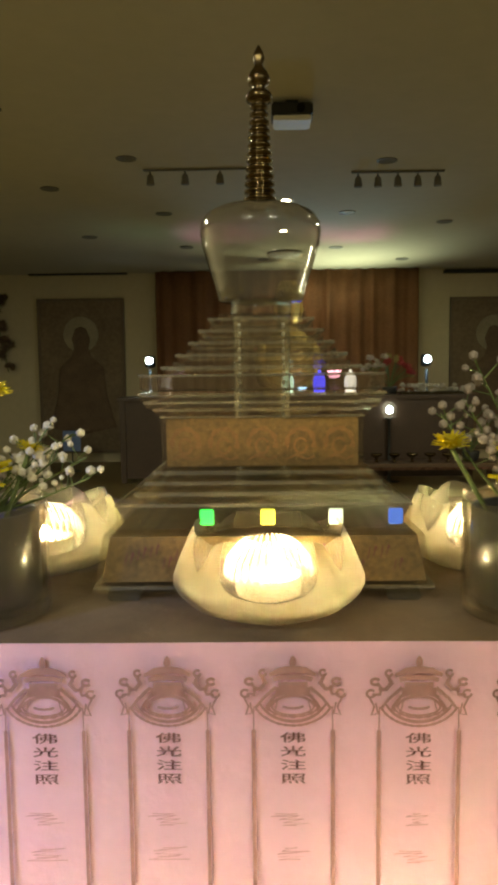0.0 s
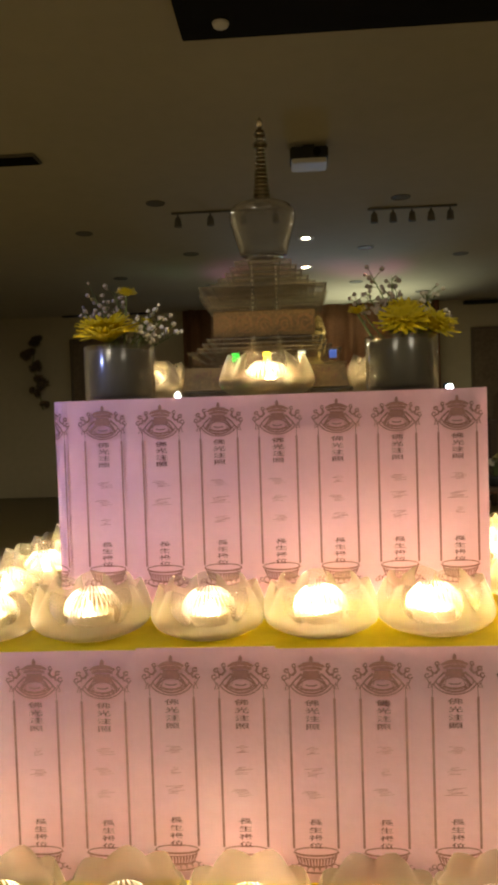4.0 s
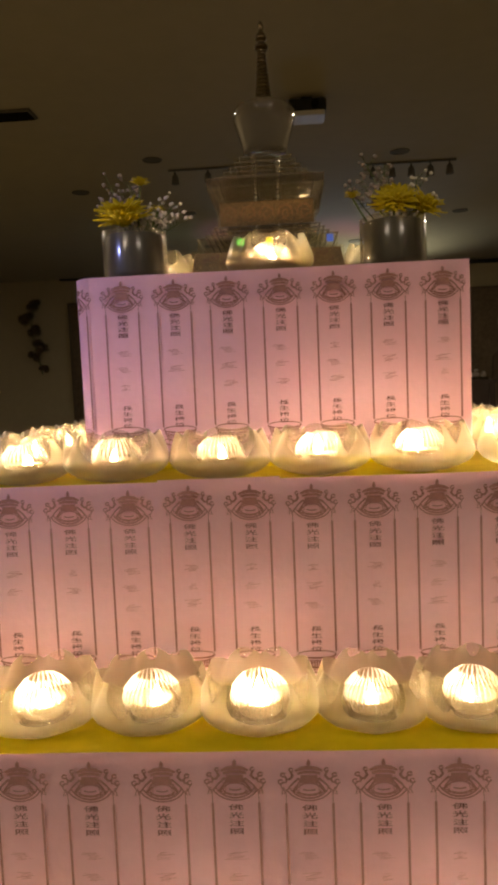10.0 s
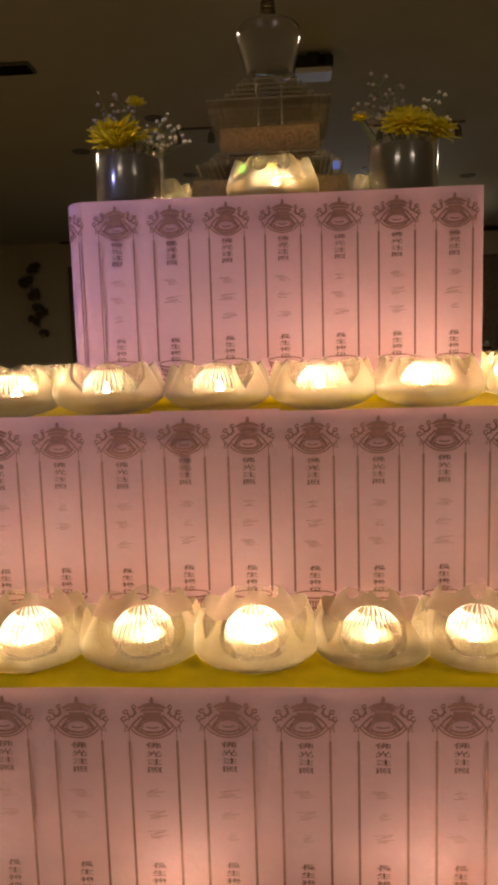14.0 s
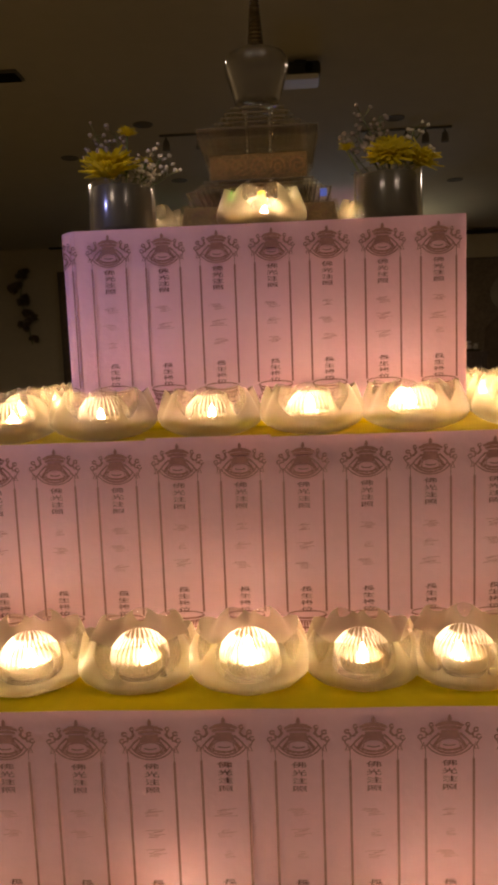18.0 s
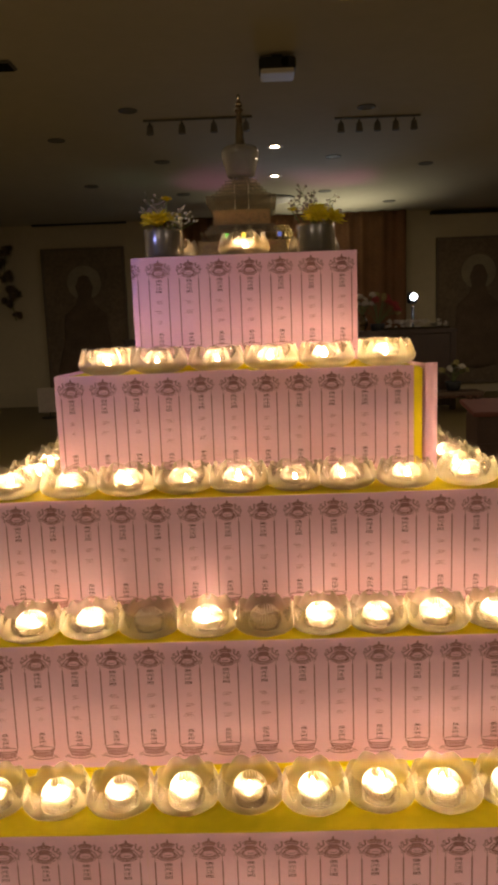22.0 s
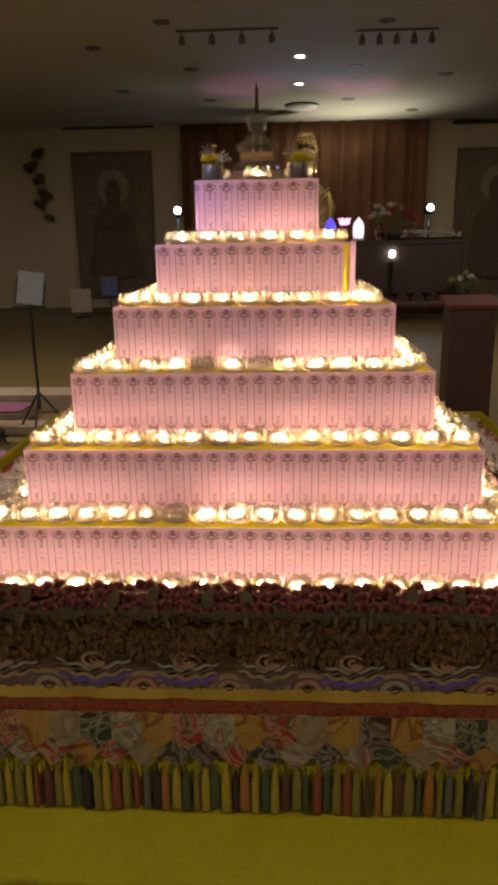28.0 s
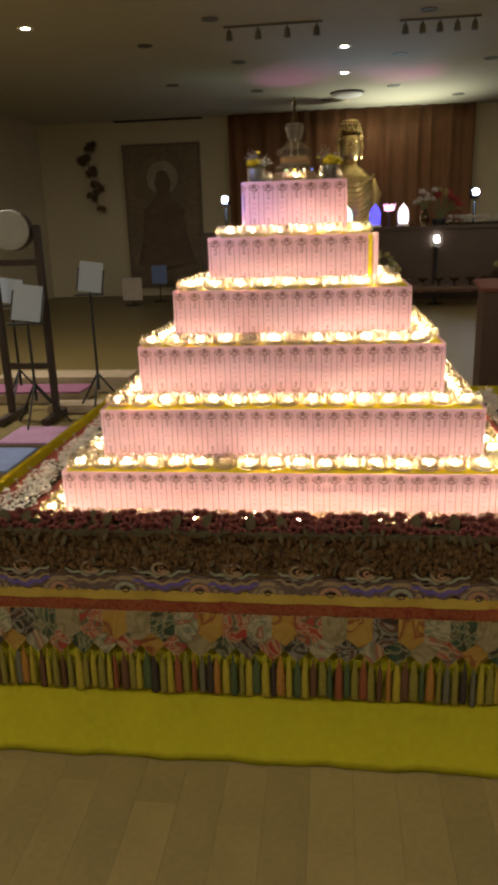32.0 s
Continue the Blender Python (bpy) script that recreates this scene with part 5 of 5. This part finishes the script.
def stage_lamp(x, z):
    root = thing("stage_lamp", (*far(x, 15.2, 0)[:2], 0), "bright bluish-white lamp on a tall dark stand", "lamp", "lamps beside the altar", size=K)
    z = tall(z, 15.2)
    part("stand", turned([(0.25, 0), (0.25, 0.03), (0.03, 0.06), (0.03, z - 0.18)], 16), DARK, root, smooth=True)
    part("housing", turned([(0.05, z - 0.14), (0.10, z - 0.11), (0.10, z + 0.07), (0.07, z + 0.10)], 20, at=(0, 0.06, 0)), DARK, root, smooth=True)
    bm = turned([(0.066, 0), (0.070, 0.02), (0.05, 0.04)], 10)
    bm.transform(Matrix.Translation((0, -0.08, z)) @ Matrix.Rotation(radians(90), 4, "X"))
    part("lens", bm, emitter("cold_lens", (0.60, 0.80, 1.0), 30.0), root, "cold white lens", True)


stage_lamp(-2.157, 4.14)
stage_lamp(2.971, 4.11)


def small_altar_things():
    root = thing("glass_altar_lamp", (*far(2.10, 13.9, 0)[:2], 0), "cut-glass lamp with a cold light on a stand", "altar lamp", size=K)
    h = tall(2.9, 13.9)
    part("pole", turned([(0.2, 0), (0.03, 0.03), (0.025, h - 0.04), (0.08, h)], 14), DARK, root, smooth=True)
    part("bowl", turned([(0.08, h), (0.14, h + 0.1), (0.13, h + 0.2), (0.07, h + 0.3)], 20), CRYSTAL, root, smooth=True)
    part("bulb", turned([(0.02, h + 0.08), (0.06, h + 0.12), (0.05, h + 0.2), (0.01, h + 0.22)], 12), emitter("cold_bulb", (0.8, 0.92, 1.0), 8), root)
    root = thing("altar_vase", far(1.97, 14.5, 3.36), "tall bronze vase with a dark arrangement on the altar", "vase", size=K)
    part("vase_body", turned([(0.09, 0), (0.06, 0.03), (0.12, 0.14), (0.10, 0.24), (0.06, 0.3), (0.08, 0.34)], 20), GOLD, root, smooth=True)
    rng = random.Random(4)
    for k in range(14):
        e = Vector((rng.uniform(-0.2, 0.2), rng.uniform(-0.12, 0.12), rng.uniform(0.42, 0.72)))
        part("stem", tube(bmesh.new(), [(0, 0, 0.3), (e.x * 0.4, e.y * 0.4, 0.45), e], 0.008, 4), STEM, root)
        bl = bmesh.new()
        flower_head(bl, e, (rng.uniform(0, 1), rng.uniform(-0.5, 0.5)), rng.uniform(0.05, 0.09), 11, 4, rng)
        part("bloom", bl, BUD, root)
    root = thing("white_flower_bed", far(2.95, 14.35, 3.36), "low bed of white flowers on the altar", "flowers", size=K)
    st = bmesh.new()
    for k in range(60):
        p = Vector((rng.uniform(-0.5, 0.6), rng.uniform(-0.25, 0.25), rng.uniform(-0.02, 0.10)))
        bl = bmesh.new()
        flower_head(bl, p + Vector((0, 0, 0.06)), (rng.uniform(-0.2, 0.8), rng.uniform(-0.5, 0.5)), rng.uniform(0.04, 0.07), 9, 3, rng)
        part("bloom", bl, BUD, root)
    box(st, -0.55, 0.65, -0.27, 0.27, 0, 0.05, 0.02)
    part("bed", st, LEAF, root)


small_altar_things()


def bouquet(name, at, mats, label, spread, tall, n, seed, size=0.07):
    """A pot with a loose bunch of blooms and leaves."""
    root = thing(name, far(*at), label, "flowers", size=K)
    part("pot", turned([(0.09, 0), (0.12, 0.02), (0.15, 0.16), (0.14, 0.18), (0.11, 0.17)], 20), DARK, root, smooth=True)
    rng = random.Random(seed)
    for k in range(n):
        e = Vector((rng.uniform(-spread, spread), rng.uniform(-0.14, 0.14), 0))
        e.z = 0.22 + tall * (1 - (e.x / spread) ** 2 * 0.7) * rng.uniform(0.55, 1.0)
        part("stem", tube(bmesh.new(), [(0, 0, 0.15), (e.x * 0.4, e.y * 0.4, 0.15 + e.z * 0.4), e], 0.007, 4), STEM, root)
        bm = bmesh.new()
        flower_head(bm, e, (rng.uniform(0.2, 1.2), rng.uniform(-0.6, 0.6)), size * rng.uniform(0.8, 1.3), 10, 4, rng)
        part("bloom", bm, mats[k % len(mats)], root)
    return root


def offering_table():
    root = thing("offering_table", (*far(2.2, 13.35, 0)[:2], 0), "dark wooden offering table before the altar with brown cloth", "table", size=K)
    h = tall(2.12, 13.35)
    wood = material("offering_wood", (0.10, 0.055, 0.03), 0.5, scale=3, vary=0.3)
    part("top", box(bmesh.new(), -1.7, 1.7, -0.3, 0.3, h - 0.06, h, 0.01), wood, root)
    part("cloth", folds(-1.66, 1.66, 0.3, h - 0.062, -0.29, 0.02, 14, 41), material("brown_cloth", (0.15, 0.07, 0.04), 0.85, scale=4, vary=0.35, bump=0.2), root, "brown hanging cloth", True)
    for sx in (-1.6, 1.6):
        for sy in (-0.22, 0.22):
            part("leg", box(bmesh.new(), sx - 0.04, sx + 0.04, sy - 0.04, sy + 0.04, 0, h - 0.061, 0.006), wood, root)


offering_table()
OLIVE = material("olive_bloom", (0.28, 0.24, 0.08), 0.7, scale=20, vary=0.3)
DIMRED = material("dark_red_bloom", (0.30, 0.03, 0.03), 0.7, scale=20, vary=0.3)
bouquet("olive_bouquet", (1.05, 13.35, 2.12), (OLIVE, BUD, OLIVE), "low bunch of olive and white flowers in a dark pot", 0.34, 0.42, 18, 51)
bouquet("red_bouquet", (2.30, 14.72, 3.36), (DIMRED, DIMRED, OLIVE), "wide fan of dark red flowers on the altar", 0.42, 0.62, 20, 52)
bouquet("white_bouquet", (3.45, 13.35, 2.12), (BUD, OLIVE), "small bunch of white flowers in a dark pot", 0.22, 0.32, 12, 53)


def offering_bowl(x):
    root = thing("offering_bowl", far(x, 13.28, 2.12), "small brass offering bowl on a stem", "bowl", "offering bowls", size=K)
    part("stem", turned([(0.05, 0), (0.02, 0.02), (0.02, 0.07), (0.05, 0.08)], 16), GOLD, root, smooth=True)
    part("cup", turned([(0.03, 0.081), (0.09, 0.11), (0.10, 0.15), (0.09, 0.15), (0.03, 0.10)], 20), GOLD, root, smooth=True)


for x in (1.55, 1.85, 2.15, 2.45, 2.75, 3.05):
    offering_bowl(x)


def lectern():
    root = thing("lectern", (1.66, 3.55, 0), "dark brown wooden lectern with a reddish top", "lectern", size=0.63)
    wood = material("lectern_wood", (0.06, 0.03, 0.018), 0.5, scale=4, vary=0.3)
    part("body", box(bmesh.new(), -0.30, 0.30, -0.22, 0.22, 0.06, 1.86, 0.01), wood, root)
    part("foot", box(bmesh.new(), -0.34, 0.34, -0.26, 0.26, 0.0, 0.06, 0.008), wood, root)
    bm = box(bmesh.new(), -0.36, 0.36, -0.28, 0.28, 0, 0.05, 0.01)
    bm.transform(Matrix.Translation((0, 0, 1.90)) @ Matrix.Rotation(radians(10), 4, "X"))
    part("reading_top", bm, material("lectern_top", (0.16, 0.05, 0.035), 0.5, scale=4, vary=0.3), root, "reddish slanting top")
    part("plinth_board", box(bmesh.new(), -0.30, 0.30, -0.235, -0.221, 0.3, 1.55, 0.002), wood, root)


lectern()

# ---- left of the tower: music stands, drum, low platforms ----
SHEET = material("sheet_music", (0.38, 0.43, 0.50), 0.8, scale=20, vary=0.05)


def music_stand(x, y, z0, z1, w, tilt, roll=8, label="tripod music stand with a white sheet on it"):
    root = thing("music_stand", (x, y, 0), label, "music stand", "music stands", turn=tilt)
    bm = bmesh.new()
    tube(bm, [(0, 0, 0.25), (0, 0, z0 + 0.1)], 0.014, 8)
    part("pole", bm, DARK, root)
    for k in range(3):
        a = 2 * math.pi * k / 3 + 0.4
        bm = bmesh.new()
        tube(bm, [(0, 0, 0.42), (0.16 * math.cos(a), 0.16 * math.sin(a), 0.2), (0.30 * math.cos(a), 0.30 * math.sin(a), 0.008)], 0.011, 6)
        part("leg", bm, DARK, root)
    h = z1 - z0
    for name, mat, m0, yy in (("desk", DARK, 0.02, 0.0), ("music_sheet", SHEET, 0.0, -0.012)):
        bm = box(bmesh.new(), -w / 2 - m0, w / 2 + m0, yy - 0.004, yy + 0.004, 0, h - m0 * 3)
        bm.transform(Matrix.Translation((0, -0.04, z0)) @ Matrix.Rotation(radians(roll), 4, "Y") @ Matrix.Rotation(radians(-14), 4, "X"))
        part(name, bm, mat, root, "white music sheet" if name == "music_sheet" else "")
    bm = box(bmesh.new(), -w / 2 - 0.03, w / 2 + 0.03, -0.09, -0.02, z0 - 0.03, z0 - 0.012)
    part("ledge", bm, DARK, root)
    return root


music_stand(-2.66, 3.21, 1.01, 1.34, 0.26, 8)
music_stand(-2.20, 3.69, 1.22, 1.51, 0.22, 12)
music_stand(-3.12, 3.91, 1.11, 1.36, 0.23, 5)


def drum():
    root = thing("temple_drum", (-2.83, 3.51, 0), "big pale-headed temple drum on a dark wooden frame", "drum", size=0.63)
    wood = material("drum_wood", (0.035, 0.022, 0.016), 0.45, scale=5, vary=0.3)
    turn = Matrix.Translation((0, 0, 2.88)) @ Matrix.Rotation(radians(90), 4, "X") @ Matrix.Rotation(radians(14), 4, "Y")
    bm = turned([(0.24, -0.30), (0.29, -0.15), (0.30, 0), (0.29, 0.15), (0.24, 0.30)], 36)
    bm.transform(turn)
    part("shell", bm, wood, root, smooth=True)
    bm = turned([(0.275, 0.28), (0.285, 0.295), (0.265, 0.315), (0.16, 0.318), (0.02, 0.318)], 36)
    bm.transform(turn)
    part("drum_head", bm, material("drum_skin", (0.30, 0.29, 0.26), 0.7, scale=6, vary=0.12), root, "pale stretched skin", True)
    for sx in (-1, 1):
        part("post", box(bmesh.new(), sx * 0.37 - 0.05, sx * 0.37 + 0.05, -0.05, 0.05, 0.10, 2.95, 0.01), wood, root)
        part("foot", box(bmesh.new(), sx * 0.37 - 0.06, sx * 0.37 + 0.06, -0.5, 0.5, 0.0, 0.10, 0.01), wood, root)
    for z in (0.8, 2.37):
        part("rail", box(bmesh.new(), -0.32, 0.32, -0.035, 0.035, z, z + 0.09, 0.008), wood, root)


drum()


def notice(x, y, z0, z1, w, mat, label):
    root = thing("notice_board", (*far(x, y, 0)[:2], 0), label, "notice board", "notice boards", size=K)
    z0, z1 = tall(z0, y), tall(z1, y)
    part("board", box(bmesh.new(), -w / 2, w / 2, -0.012, 0.012, z0, z1, 0.004), mat, root)
    bm = bmesh.new()
    tube(bm, [(0, 0.02, 0.02), (0, 0.02, z0 + 0.1)], 0.014, 8)
    part("pole", bm, DARK, root)
    part("foot", turned([(0.18, 0), (0.18, 0.015), (0.03, 0.03)], 20), DARK, root)


notice(-4.27, 15.0, 2.0, 2.5, 0.46, material("grey_notice", (0.42, 0.36, 0.30), 0.8, scale=8, vary=0.2), "grey notice board on a thin stand")
notice(-3.85, 16.0, 2.40, 2.82, 0.36, material("blue_notice", (0.16, 0.22, 0.42), 0.7, scale=8, vary=0.2), "small blue notice board on a thin stand")


def garland():
    root = thing("wall_garland", far(-6.0, 17.85, 4.25), "dark hanging garland of dry blossoms on the wall", "garland", size=K)
    rng = random.Random(61)
    part("cord", tube(bmesh.new(), [(0.1, 0, 1.75), (0.0, -0.06, 1.1), (0.12, -0.06, 0.5), (0.2, -0.05, 0.0)], 0.012, 6), STEM, root)
    for cx, cz, size in ((0.10, 1.62, 0.22), (-0.12, 1.25, 0.26), (0.06, 1.02, 0.22), (0.22, 0.62, 0.24), (0.05, 0.40, 0.20), (0.28, 0.10, 0.16)):
        bm = bmesh.new()
        for k in range(5):
            flower_head(bm, (cx + rng.uniform(-0.5, 0.5) * size, -0.10, cz + rng.uniform(-0.4, 0.4) * size), (1.2 + rng.uniform(-0.4, 0.4), rng.uniform(-0.6, 0.6)), size * 0.5, 9, 3, rng)
        part("dry_blossom", bm, FIGURE, root)


garland()


DECK = material("pale_boards", (0.30, 0.23, 0.15), 0.6, scale=6, vary=0.3, bump=0.2)


def platform(x0, x1, y0, y1, z, top, label):
    root = thing("low_platform", ((x0 + x1) / 2, (y0 + y1) / 2, 0), label, "platform", "low platforms")
    w, d = (x1 - x0) / 2, (y1 - y0) / 2
    part("deck", box(bmesh.new(), -w, w, -d, d, 0, z, 0.01), DECK, root)
    part("cover", box(bmesh.new(), -w + 0.01, w - 0.01, -d + 0.01, d - 0.01, z + 0.001, z + 0.02, 0.006), top, root)


platform(-4.09, -2.55, 4.11, 4.56, 0.11, material("violet_rug", (0.20, 0.07, 0.13), 0.9, scale=5, vary=0.2, bump=0.3), "low platform with a violet rug")
platform(-3.80, -2.16, 4.65, 5.12, 0.16, DECK, "low pale platform by the wall")
platform(-2.78, -1.98, 2.50, 3.07, 0.02, material("mauve_mat", (0.30, 0.16, 0.26), 0.9, scale=5, vary=0.2, bump=0.3), "flat mauve mat on the floor")
platform(-2.78, -1.66, 3.69, 3.97, 0.06, DECK, "low pale step on the floor")
platform(-3.93, -2.32, 1.76, 2.39, 0.02, material("blue_mat", (0.14, 0.18, 0.32), 0.9, scale=5, vary=0.3, bump=0.3), "flat blue patterned mat on the floor")

# ---- floor boards in front of the table ----
FLOOR = bpy.data.objects["floor"]
bw, blen = 0.14, 1.25
boards = [mesh_of(box(bmesh.new(), 0.0002, bw - 0.0002, 0.0002, L - 0.0002, -0.012, 0.0, 0.0003), "board", WOOD, False) for L in (blen, blen * 0.6)]
for i in range(40):
    x = -3.0 + i * bw
    y = -4.4 + (i * 0.47 % 1.0) * blen
    for k in range(5):
        share("board", boards[0], FLOOR, (x, y + k * blen - blen, 0))
